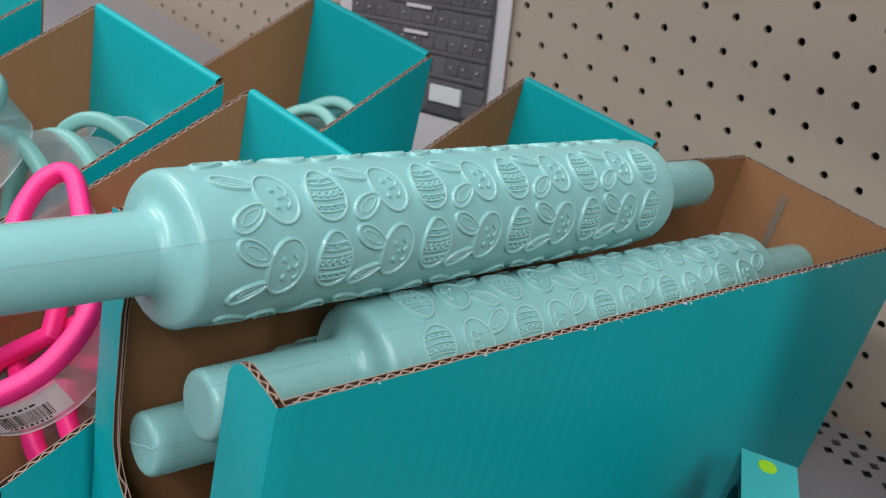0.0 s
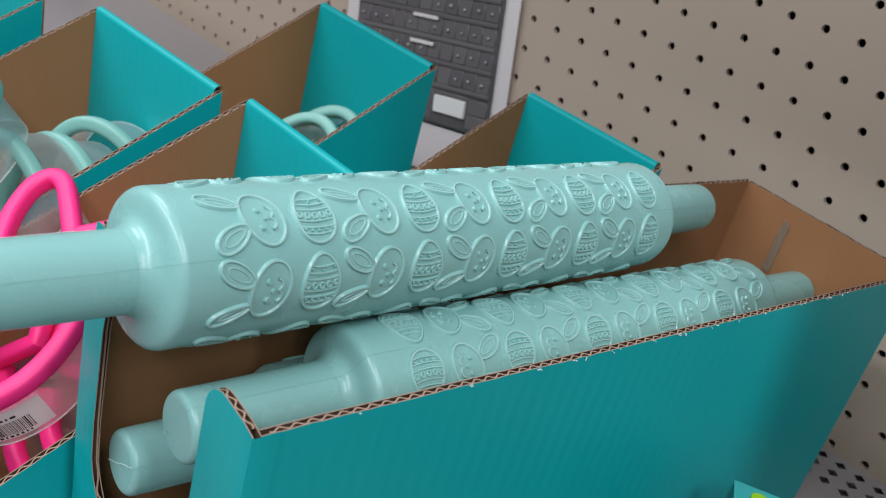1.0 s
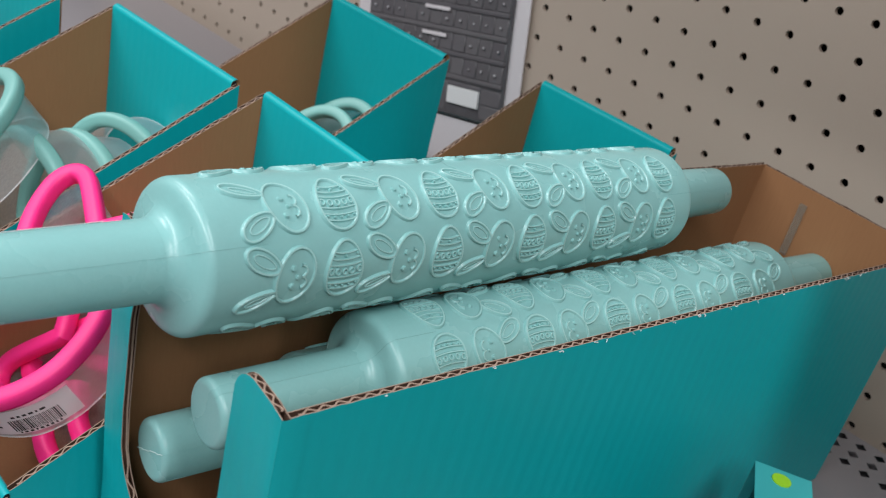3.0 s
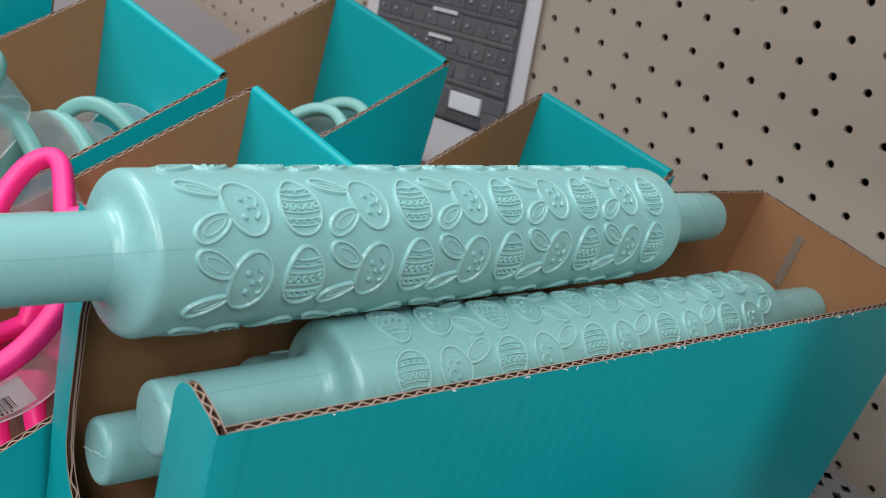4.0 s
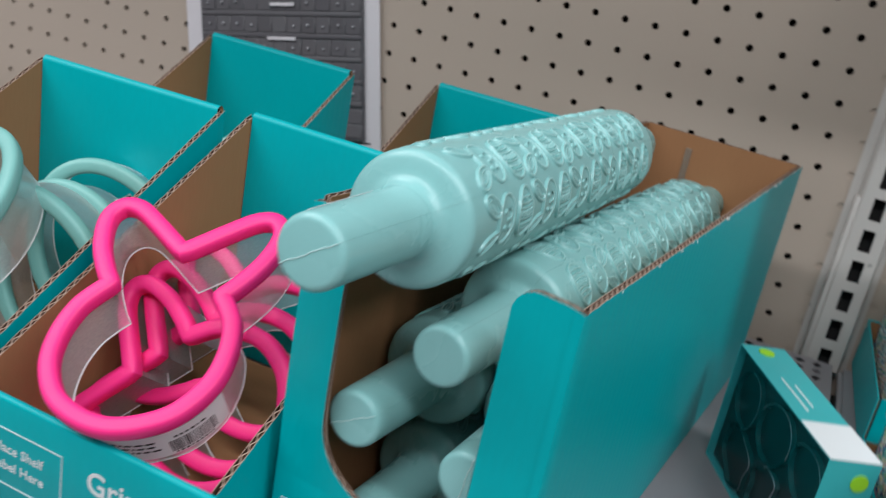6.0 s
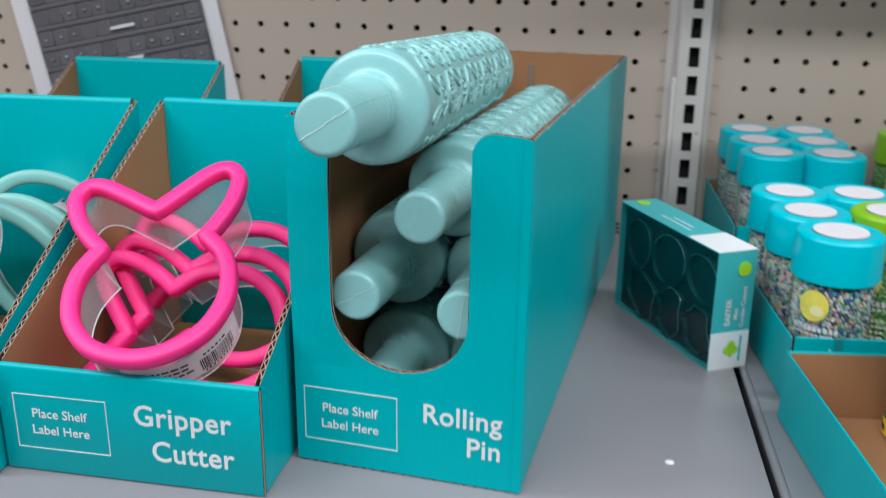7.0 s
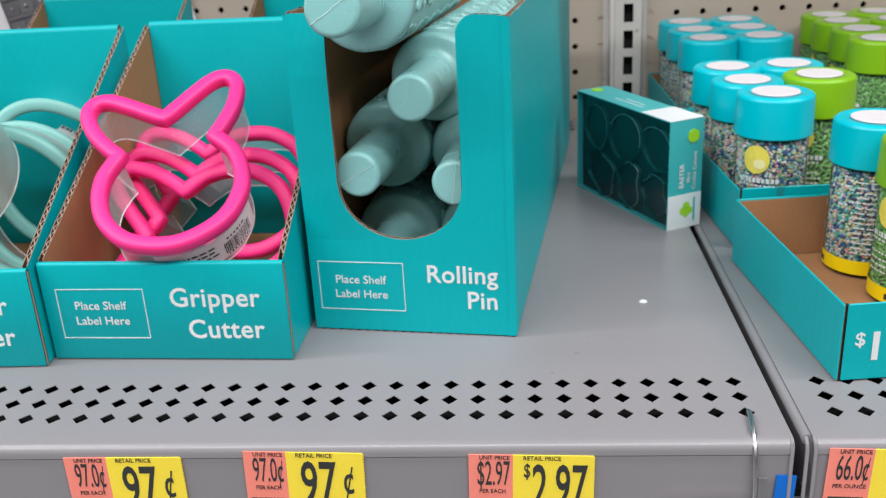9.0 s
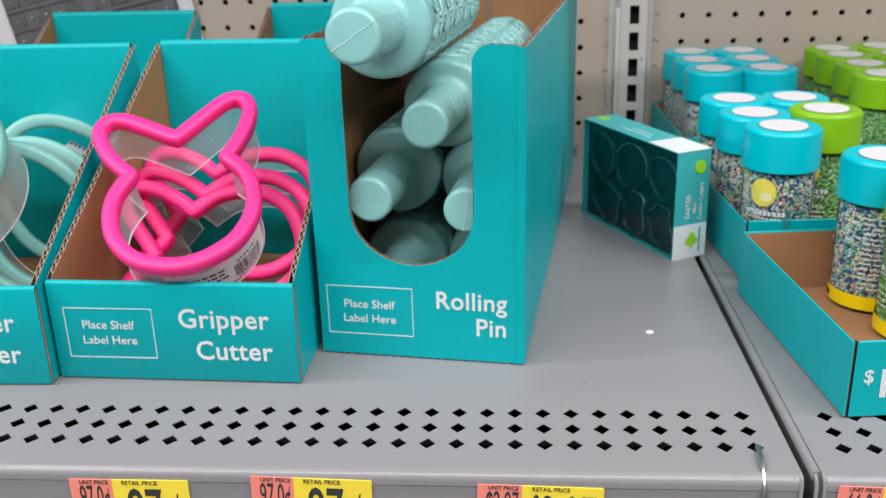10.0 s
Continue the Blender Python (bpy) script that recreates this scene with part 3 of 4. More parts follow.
part("bottom_panel", block(bmesh.new(), BOARD, BOARD, 0.0001, RW - BOARD, RD - BOARD, 0.003), KRAFT, pinbox)
part("label_frame", outline_box(bmesh.new(), 0.0045, 0.0132, 0.0532, 0.0421, 0.00036), WHITE, front)
lettering("lettering", "Place Shelf", 0.0068, WHITE, front, pose(0.0284, -0.0002, 0.0293), 0.00004, "CENTER")
lettering("lettering", "Label Here", 0.0068, WHITE, front, pose(0.0284, -0.0002, 0.0206), 0.00004, "CENTER")
lettering("lettering", "Rolling", 0.0144, WHITE, front, pose(0.1052, -0.0002, 0.0314), 0.00020, "RIGHT", 0.96, 1.04)
lettering("lettering", "Pin", 0.0144, WHITE, front, pose(0.1052, -0.0002, 0.0164), 0.00020, "RIGHT", 0.96, 1.04)

rnd = random.Random(21)
bm = bmesh.new()
for k in range(26):
    y = rnd.uniform(0.02, RD - 0.03)
    z = RH - 0.0046 - (RH - 0.0046 - RB) * (y / RD)
    n = rnd.randint(2, 4)
    pts = [Vector((RW + 0.0001, y, z))]
    for q in range(n):
        pts.append(pts[-1] + Vector((rnd.uniform(0.0, 0.0004), rnd.uniform(-0.0009, 0.0009), rnd.uniform(-0.0005, 0.0005))))
    tube(bm, pts, rnd.uniform(0.00012, 0.00024), 4)
tagged(part("torn_fibres", bm, WHITE, pinbox), kind="stuff")
bm = block(bmesh.new(), RW * 0.30, RD - 0.0040, 0.118, RW * 0.34, RD - 0.0030, RB - 0.010)
part("tape_strip", bm, clear("clear_tape", (0.75, 0.70, 0.60), 0.30, 0.2), pinbox)

# ---- rolling pins ----
PH, PB, PR, HR = 0.0620, 0.2685, 0.0257, 0.0133
PL = 2 * PH + PB


def ridge(bm, path, r0, closed, width=0.00070, tall=0.00105):
    """A raised half-round line on a cylinder of radius r0 round y: path of (along, round) metres."""
    pts = [Vector(p) for p in path]
    n, rings = len(pts), []
    for k, p in enumerate(pts):
        a, b = (pts[(k - 1) % n], pts[(k + 1) % n]) if closed else (pts[max(k - 1, 0)], pts[min(k + 1, n - 1)])
        t = (b - a).normalized() if (b - a).length > 1e-9 else Vector((1, 0))
        s = Vector((-t.y, t.x))
        ring = []
        for off, h in ((-1.30, -0.0003), (-0.80, 0.66 * tall), (-0.40, tall), (0.40, tall), (0.80, 0.66 * tall), (1.30, -0.0003)):
            q = p + s * off * width
            ang, rr = q.y / r0, r0 + h
            ring.append(bm.verts.new((rr * math.sin(ang), q.x, rr * math.cos(ang))))
        rings.append(ring)
    for a, b in list(zip(rings, rings[1:])) + ([(rings[-1], rings[0])] if closed else []):
        for j in range(5):
            # middle face of each ridge takes the second, paler material
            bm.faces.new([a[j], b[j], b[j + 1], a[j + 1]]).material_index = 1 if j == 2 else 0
    return bm


def bead(bm, u, v, r0, size=0.0011, tall=0.0010):
    c = []
    for k in range(8):
        a = 2 * math.pi * k / 8
        q = (u + size * math.cos(a), v + size * math.sin(a))
        c.append(bm.verts.new((r0 * math.sin(q[1] / r0), q[0], r0 * math.cos(q[1] / r0))))
    d = []
    for k in range(8):
        a = 2 * math.pi * k / 8
        q = (u + 0.6 * size * math.cos(a), v + 0.6 * size * math.sin(a))
        d.append(bm.verts.new(((r0 + tall) * math.sin(q[1] / r0), q[0], (r0 + tall) * math.cos(q[1] / r0))))
    for k in range(8):
        bm.faces.new([c[k], d[k], d[(k + 1) % 8], c[(k + 1) % 8]])
    bm.faces.new(d[::-1])


def oval(cu, cv, a, b, turn=0.0, n=26, pinch=0.0):
    out = []
    for k in range(n):
        t = 2 * math.pi * k / n
        x, y = a * math.cos(t), b * math.sin(t) * (1 - pinch * math.cos(t))
        out.append((cu + x * math.cos(turn) - y * math.sin(turn), cv + x * math.sin(turn) + y * math.cos(turn)))
    return out


def plate(bm, path, r0, tall=0.0004):
    """The slightly raised ground inside a motif's outline."""
    cu = sum(p[0] for p in path) / len(path)
    cv = sum(p[1] for p in path) / len(path)
    vs = [bm.verts.new(((r0 + tall) * math.sin(v / r0), u, (r0 + tall) * math.cos(v / r0))) for u, v in path]
    c = bm.verts.new(((r0 + tall) * math.sin(cv / r0), cu, (r0 + tall) * math.cos(cv / r0)))
    for k in range(len(vs)):
        bm.faces.new([vs[k], vs[(k + 1) % len(vs)], c])


def rabbit(flip):
    """A rabbit's head with its ears towards -u: one long thin ear, one short broad one."""
    bm = bmesh.new()
    s = -1 if flip else 1
    head = []
    for k in range(30):
        a = 2 * math.pi * k / 30
        # broad cheeks, flatter between the ears
        head.append((0.0076 * math.cos(a) * (0.90 if math.cos(a) < 0 else 1.0) - s * 0.0014 * math.sin(a), 0.0091 * math.sin(a) * (1 + 0.05 * math.cos(a))))
    ears = [(oval(-0.0130, s * 0.0072, 0.0072, 0.0023, s * radians(-20), 24, 0.3), oval(-0.0124, s * 0.0070, 0.0046, 0.0009, s * radians(-20), 18, 0.2)),
            (oval(-0.0118, s * -0.0060, 0.0068, 0.0034, s * radians(29), 24, 0.12), oval(-0.0115, s * -0.0059, 0.0044, 0.0016, s * radians(29), 18, 0.1))]
    for outer, inner in ears:
        plate(bm, outer, PR, 0.0004)
        ridge(bm, outer, PR, True, 0.00072, 0.00100)
        ridge(bm, inner, PR, True, 0.00040, 0.00070)
    plate(bm, head, PR, 0.0005)
    ridge(bm, head, PR, True, 0.00074, 0.00105)
    for v in (0.0033, -0.0027):
        bead(bm, -0.0008, v, PR, 0.0013, 0.0011)
    bead(bm, 0.0010, 0.0003, PR, 0.0011, 0.0012)
    for side in (1, -1):
        ridge(bm, [(0.0026 + 0.0019 * math.sin(a), 0.0003 + side * (0.0019 + 0.0019 * math.cos(a))) for a in [math.pi * k / 7 for k in range(8)]], PR, False, 0.00058, 0.00100)
    return bm


def egg():
    """An egg, its blunt end towards +v, banded with plain lines and rows of small rings."""
    bm = bmesh.new()
    a, b = 0.0073, 0.0098
    path = [(y, -x) for x, y in oval(0, 0, b, a, 0, 32, 0.18)]
    plate(bm, path, PR, 0.0004)
    ridge(bm, path, PR, True, 0.00074, 0.00105)

    def half(v):
        return a * math.sqrt(max(0.05, 1 - (v / b) ** 2)) * (1 + 0.18 * v / b)

    for v in (-0.0062, -0.0040, -0.0020, 0.0020, 0.0042, 0.0063):
        w = half(v)
        ridge(bm, [(u, v + 0.0007 * (1 - (u / w) ** 2)) for u in [w * (k / 4 - 1) for k in range(9)]], PR, False, 0.00046, 0.0009)
    for v, n, r in ((-0.0051, 3, 0.0006), (0.0002, 5, 0.0009), (0.0052, 5, 0.0006)):
        w = half(v) * 0.80
        for k in range(n):
            u = w * (2 * k / (n - 1) - 1)
            if r > 0.0008:
                ridge(bm, oval(u, v + 0.0006 * (1 - (u / w) ** 2), r, r * 1.15, 0, 9), PR, True, 0.00040, 0.0011)
            else:
                bead(bm, u, v + 0.0006 * (1 - (u / w) ** 2), PR, r, 0.0012)
    return bm


FIL = 0.0056
barrel_prof = [(PH - FIL, HR)] + [(PH - FIL * (1 - math.sin(a)), HR + FIL * (1 - math.cos(a))) for a in [radians(18 * k) for k in range(1, 6)]]
barrel_prof += [(PH + 0.0004, PR - 0.0042)]
barrel_prof += [(PH + 0.0006 + 0.0038 * (1 - math.cos(a)), PR - 0.0038 + 0.0038 * math.sin(a)) for a in [radians(15 * k) for k in range(1, 7)]]
edge_count = len(barrel_prof)
barrel_prof += [(PH + PB * k / 12, PR) for k in range(1, 12)]
barrel_prof += [(PL - s, r) for s, r in reversed(barrel_prof[:edge_count])]
grip_prof = [(0.0, 0.0), (0.0, HR - 0.0034)] + [(0.0026 * (1 - math.cos(a)), HR - 0.0034 + 0.0026 * math.sin(a)) for a in [radians(15 * k) for k in range(1, 7)]]
grip_prof += [(PH * 0.5, HR - 0.0004), (PH - FIL - 0.001, HR - 0.0001), (PH - FIL + 0.0005, HR)]


# the mould line runs midway between two rows of the relief
SEAM = pose(0, 0, 0, 0, -12.5, 0)


def pin_parts(at, label):
    pin = thing("rolling_pin", at, label, "rolling pin", "rolling pins in the box")
    part("barrel", lathe(bmesh.new(), barrel_prof, 64), MINT, pin)
    grip = part("handle", lathe(bmesh.new(), grip_prof, 40), MINT, pin)
    again(grip, pose(0, PL, 0, 0, 0, 180), pin)
    # mould seam down both flanks
    for side in (-1, 1):
        path = [(side * (r + 0.00002), s, 0) for s, r in grip_prof[1:] + barrel_prof[1:edge_count + 1]]
        seam = part("mould_seam", tube(bmesh.new(), path, 0.00010, 5), MINT, pin, "", SEAM)
        again(seam, pose(0, PL, 0) @ SEAM @ pose(0, 0, 0, 0, 0, 180), pin)
    # a whitened scar of the mould across the end, not quite straight
    scar = [(HR * q, -0.00005, 0.0002 * math.sin(7.0 * q) + 0.00015 * math.sin(19.0 * q)) for q in [k / 8 * 0.86 for k in range(-8, 9)]]
    part("end_seam", tube(bmesh.new(), scar, 0.00018, 5), STRESS, pin, "", SEAM)
    kinds = {}
    for row, turn in enumerate((102.9, 167.1, 231.4, 282.9, 347.1, 51.4)):
        for k in range(5):
            u = PH + 0.0318 + k * 0.0480
            for nm, du in (("rabbit_relief", 0.0), ("egg_relief", 0.0202)):
                key = (nm, row % 2)
                m = Matrix.Rotation(radians(turn), 4, "Y") @ Matrix.Translation((0, u + du, 0))
                if key in kinds:
                    again(kinds[key], m, pin)
                else:
                    kinds[key] = part(nm, rabbit(row % 2 == 1) if nm == "rabbit_relief" else egg(), [MINT, MINT_CREST], pin, "", m)
    return pin


def aim(near, far, spin=0.0):
    """A pose with y from near towards far."""
    y = (Vector(far) - Vector(near)).normalized()
    x = y.cross(Vector((0, 0, 1))).normalized()
    z = x.cross(y)
    m = Matrix((x, y, z)).transposed().to_4x4()
    m.translation = near
    return m @ Matrix.Rotation(radians(spin), 4, "Y")


def along(near, yaw, pitch):
    """The far end of a pin from its near end, its heading to the right of y and its rise, in degrees."""
    a, b = radians(yaw), radians(pitch)
    return tuple(Vector(near) + PL * Vector((math.sin(a) * math.cos(b), math.cos(a) * math.cos(b), math.sin(b))))


TOP_NEAR = (0.0381, -0.0670, 0.1870)
TOP_FAR = along(TOP_NEAR, 3.4, -3.87)
pin_a = pin_parts(aim(TOP_NEAR, TOP_FAR, -21.5), "mint plastic rolling pin embossed with rabbits and eggs, on top")
PINS = [
    ((0.0612, 0.0042, 0.1310), 7.14, -2.05, 100, True, "mint green embossed plastic rolling pin lying below the rim"),
    ((0.0301, 0.0052, 0.0905), 7.6, -1.5, -19.5, False, "mint green embossed plastic rolling pin seen through the cut-out"),
    ((0.0821, 0.0020, 0.0850), 7.5, -0.6, -70, False, "mint green embossed plastic rolling pin seen through the cut-out"),
    ((0.0329, 0.0120, 0.0305), 7.5, 0.0, 15, False, "mint green embossed plastic rolling pin at the bottom of the box"),
    ((0.0845, 0.0060, 0.0305), 7.5, 0.0, 15, False, "mint green embossed plastic rolling pin at the bottom of the box"),
]
for near, yaw, pitch, spin, swapped, lab in PINS:
    m = aim(near, along(near, yaw, pitch), spin)
    tagged(copy_thing(pin_a, m @ Matrix.Translation((0, PL, 0)) @ pose(0, 0, 0, 0, 0, 180) if swapped else m), lab)

# white sticker round the far side of the top pin's handle
local = aim(TOP_NEAR, TOP_FAR, -21.5).to_3x3().inverted()
n0, n1 = local @ Vector((-0.44, 0.09, 0.89)), local @ Vector((-0.95, 0.09, 0.30))
a0, a1 = math.atan2(n0.z, n0.x), math.atan2(n1.z, n1.x)
a1 = a0 + (a1 - a0 + math.pi) % (2 * math.pi) - math.pi
bm, shells = bmesh.new(), []
for up in (0.00004, 0.00022):
    shells.append([[bm.verts.new(((HR - 0.0008 + 0.0137 * y + up) * math.cos(a), y, (HR - 0.0008 + 0.0137 * y + up) * math.sin(a))) for y in (0.008, 0.020, 0.032, 0.044)] for a in [a0 + (a1 - a0) * k / 8 for k in range(9)]])
for grid in shells:
    for p, q in zip(grid, grid[1:]):
        for k in range(3):
            bm.faces.new([p[k], p[k + 1], q[k + 1], q[k]])
lo, hi = shells
for k in range(3):
    for e in (0, 8):
        bm.faces.new([lo[e][k], lo[e][k + 1], hi[e][k + 1], hi[e][k]])
for k in range(8):
    for e in (0, 3):
        bm.faces.new([lo[k][e], lo[k + 1][e], hi[k + 1][e], hi[k][e]])
bmesh.ops.recalc_face_normals(bm, faces=bm.faces[:])
part("sticker", bm, WHITE, pin_a, "white paper sticker", smooth=False)

# ---- cutter trays ----
cutter_tray(pose(-0.1393, -0.0280, 0, 0, 0, -2.1), "teal corrugated tray holding pink gripper cutters", ("Gripper", "Cutter"))
cutter_tray(pose(-0.2745, -0.0388, 0, 0, 0, 1.0), "teal corrugated tray holding mint gripper cutters", ("Gripper", "Cutter"))
cutter_tray(pose(-0.2915, 0.1580, 0, 0, 0, -1.2), "teal corrugated tray holding mint cutters, behind another tray", None, w=0.131, d=0.183)
cutter_tray(pose(-0.1140, 0.1912, 0, 0, 0, -2.0), "empty teal corrugated tray behind the pink cutters", None, w=0.117, d=0.190)
cutter_tray(pose(-0.4225, -0.0690, 0, 0, 0, 0.5), "teal corrugated tray holding purple cutters", None)

# ---- gripper cutters ----
HALF = [(14, -36), (27, -28), (36, -13.5), (38.3, 2), (36, 16), (31, 25), (26.3, 31, 1), (32, 38.5), (39, 51), (42.8, 64), (42.2, 72.5), (37, 77.5), (28.5, 76), (17, 67.5), (8, 60)]
BUNNY = [(0, -39)] + HALF + [(0, 53.5, 1)] + [(-p[0], *p[1:]) for p in reversed(HALF)]
EGG = [(40 * math.cos(a) * (1 - 0.10 * math.sin(a)), 49 * math.sin(a)) for a in [2 * math.pi * k / 20 for k in range(20)]]
LOOPS = {"bunny": [(x / 1000, y / 1000) for x, y in rounded(BUNNY, 5)], "egg": [(x / 1000, y / 1000) for x, y in rounded(EGG, 3)]}


def cutter(at, shape, mat, label, group, depth=0.030, tag=True):
    """A soft rim round a clear skirt. The rim lies in x, z; the skirt runs back along +y."""
    ob = thing("cookie_cutter", at, label, "cookie cutter", group)
    loop = LOOPS[shape]
    part("rim", tube(bmesh.new(), [(x, 0, z) for x, z in loop], 0.0044, 16, True, start=(0, 1, 0), square=0.62), mat, ob)
    bm = bmesh.new()
    a, b = ([bm.verts.new((x, y, z)) for x, z in loop] for y in (0.002, depth))
    for k in range(len(loop)):
        q = (k + 1) % len(loop)
        bm.faces.new([a[k], a[q], b[q], b[k]])
    part("skirt", bm, FROST, ob)
    part("cutting_edge", tube(bmesh.new(), [(x * 0.993, depth, z * 0.993) for x, z in loop], 0.00038, 5, True), WHITE, ob)
    if tag:
        # curved sticker with a bar code on the skirt
        r, bm = 0.0395, bmesh.new()
        ang = [radians(-112 + 96 * k / 12) for k in range(13)]
        rows = [[bm.verts.new((r * math.cos(a), y, r * math.sin(a))) for a in ang] for y in (0.0085, depth - 0.004)]
        for k in range(12):
            bm.faces.new([rows[0][k], rows[0][k + 1], rows[1][k + 1], rows[1][k]])
        st = part("sticker", bm, STICKER, ob)
        bm = bmesh.new()
        rnd = random.Random(5)
        a = radians(-58)
        while a < radians(-27):
            w = rnd.choice((0.005, 0.009, 0.016))
            vs = [bm.verts.new((1.008 * r * math.cos(t), y, 1.008 * r * math.sin(t))) for t, y in ((a, 0.0150), (a + w, 0.0150), (a + w, depth - 0.0068), (a, depth - 0.0068))]
            bm.faces.new(vs)
            a += w + rnd.choice((0.007, 0.012))
        tagged(part("bar_code", bm, INK, st), kind="stuff")
        bm = bmesh.new()
        for y, first, last, most in ((0.0122, -54, -33, 0.06), (depth - 0.0064, -56, -29, 0.04), (0.0125, -98, -66, 0.10), (0.0155, -100, -68, 0.10), (0.0185, -98, -64, 0.10)):
            a = radians(first)
            while a < radians(last):
                w = rnd.uniform(0.02, most)
                bm.faces.new([bm.verts.new((1.008 * r * math.cos(t), q, 1.008 * r * math.sin(t))) for t, q in ((a, y), (a + w, y), (a + w, y + 0.0013), (a, y + 0.0013))])
                a += w + 0.025
        tagged(part("small_print", bm, INK, st), kind="stuff")
    return ob


def stand(c, right, up):
    """A pose with x along right and z along up."""
    x = Vector(right).normalized()
    z = Vector(up)
    z = (z - x * z.dot(x)).normalized()
    m = Matrix((x, z.cross(x), z)).transposed().to_4x4()
    m.translation = c
    return m


PK = "hot pink rabbit-head cutter with a clear skirt in the tray"
first_pink = cutter(stand((-0.0695, -0.0014, 0.0883), (0.964, 0.233, 0.127), (-0.265, 0.820, 0.507)), "bunny", PINK, "hot pink rabbit-head cutter with clear skirt, leaning on the tray front", "pink cutters")
for c, right, up in (
    ((-0.0514, 0.0320, 0.0499), (0.018, 0.588, 0.809), (-0.989, 0.130, -0.072)),
    ((-0.0481, 0.0477, 0.0544), (0.023, 0.595, 0.803), (-0.991, 0.121, -0.061)),
    ((-0.0483, 0.0733, 0.0609), (0.018, 0.586, 0.810), (-0.987, 0.137, -0.078)),
):
    tagged(copy_thing(first_pink, stand(c, right, up)), PK)
MT = "mint egg-shaped cutter with a clear skirt in the tray"
first_mint = cutter(stand((-0.2200, 0.0239, 0.1036), (0.979, 0.034, 0.203), (-0.144, 0.818, 0.558)), "egg", MINT_RIM, "mint egg-shaped cutter with a clear skirt, on top of others", "mint cutters", tag=False)
mint = []
for c, right, up in (
    ((-0.1917, 0.0609, 0.0604), (0.855, 0.212, 0.473), (-0.489, 0.024, 0.872)),
    ((-0.1924, 0.0873, 0.0552), (0.858, 0.306, 0.413), (-0.466, 0.123, 0.876)),
    ((-0.1873, 0.1117, 0.0649), (0.761, 0.455, 0.462), (-0.508, -0.023, 0.861)),
    ((-0.2139, 0.2715, 0.0491), (0.978, 0.163, 0.133), (-0.205, 0.585, 0.785)),
    ((-0.2133, 0.2933, 0.0531), (0.977, 0.165, 0.132), (-0.205, 0.586, 0.784)),
):
    mint.append(tagged(copy_thing(first_mint, stand(c, right, up)), MT))
# one of them has a sticker coming loose from its skirt
bm = bmesh.new()
rows = [[bm.verts.new((0.0405 * math.cos(radians(a)) + lift, y, 0.0497 * math.sin(radians(a)) + lift)) for a in (29, 33, 37, 41, 45)] for y, lift in ((0.018, 0.0), (0.027, 0.0005), (0.034, 0.0025))]
for p, q in zip(rows, rows[1:]):
    for k in range(4):
        bm.faces.new([p[k], p[k + 1], q[k + 1], q[k]])
tab = part("sticker", bm, STICKER, mint[1], "white paper sticker coming loose")
bm = bmesh.new()
for a in (31, 35, 38, 42):
    bm.faces.new([bm.verts.new((0.0405 * math.cos(radians(q)) + lift + 0.0002, y, 0.0497 * math.sin(radians(q)) + lift + 0.0002)) for q, y, lift in ((a, 0.029, 0.0012), (a + 1.2, 0.029, 0.0012), (a + 1.2, 0.033, 0.0022), (a, 0.033, 0.0022))])
tagged(part("small_print", bm, INK, tab), kind="stuff")
cutter(stand((-0.3780, 0.0960, 0.0680), (0.968, 0.206, 0.142), (-0.234, 0.541, 0.808)), "egg", PURPLE, "purple cutter with a clear skirt and white sticker", "purple cutters")

# ---- boxed cutter set beside the rolling pins ----
gb = thing("boxed_cutter_set", pose(0.2172, 0.1462, 0, 0, 0, 27.2), "teal carton with a dark clear window, standing on edge", "carton")
GT, GL, GH = 0.0272, 0.1190, 0.0768
DEEP = surface("dark_teal_tray", (0.0012, 0.021, 0.022), 0.35, 0.15, 30, 500, 0.05)
DEEP_EDGE = surface("dark_teal_cutter", (0.006, 0.085, 0.085), 0.24, 0.10, 60, 700, 0.03, metal=0.2)
PALE_TEAL = surface("pale_teal_print", (0.05, 0.40, 0.41), 0.4, 0.04, 40, 700, 0.03)
cw = 0.0007
carton = part("end_panel", block(bmesh.new(), 0, 0, 0, GT - cw, cw, GH), PALE_TEAL, gb, smooth=False)
again(carton, pose(0, GL - cw, 0), gb)
part("back_panel", block(bmesh.new(), GT - cw, 0, 0, GT, GL, GH), PALE_TEAL, gb, smooth=False)
lid_panel = part("top_panel", block(bmesh.new(), 0, cw, GH - cw, GT - cw, GL - cw, GH), PALE_TEAL, gb, smooth=False)
part("bottom_panel", block(bmesh.new(), 0, cw, 0, GT - cw, GL - cw, cw), PALE_TEAL, gb, smooth=False)
part("inner_tray", block(bmesh.new(), 0.0048, cw, cw, GT - cw, GL - cw, GH - cw), DEEP, gb, "dark teal inner tray")
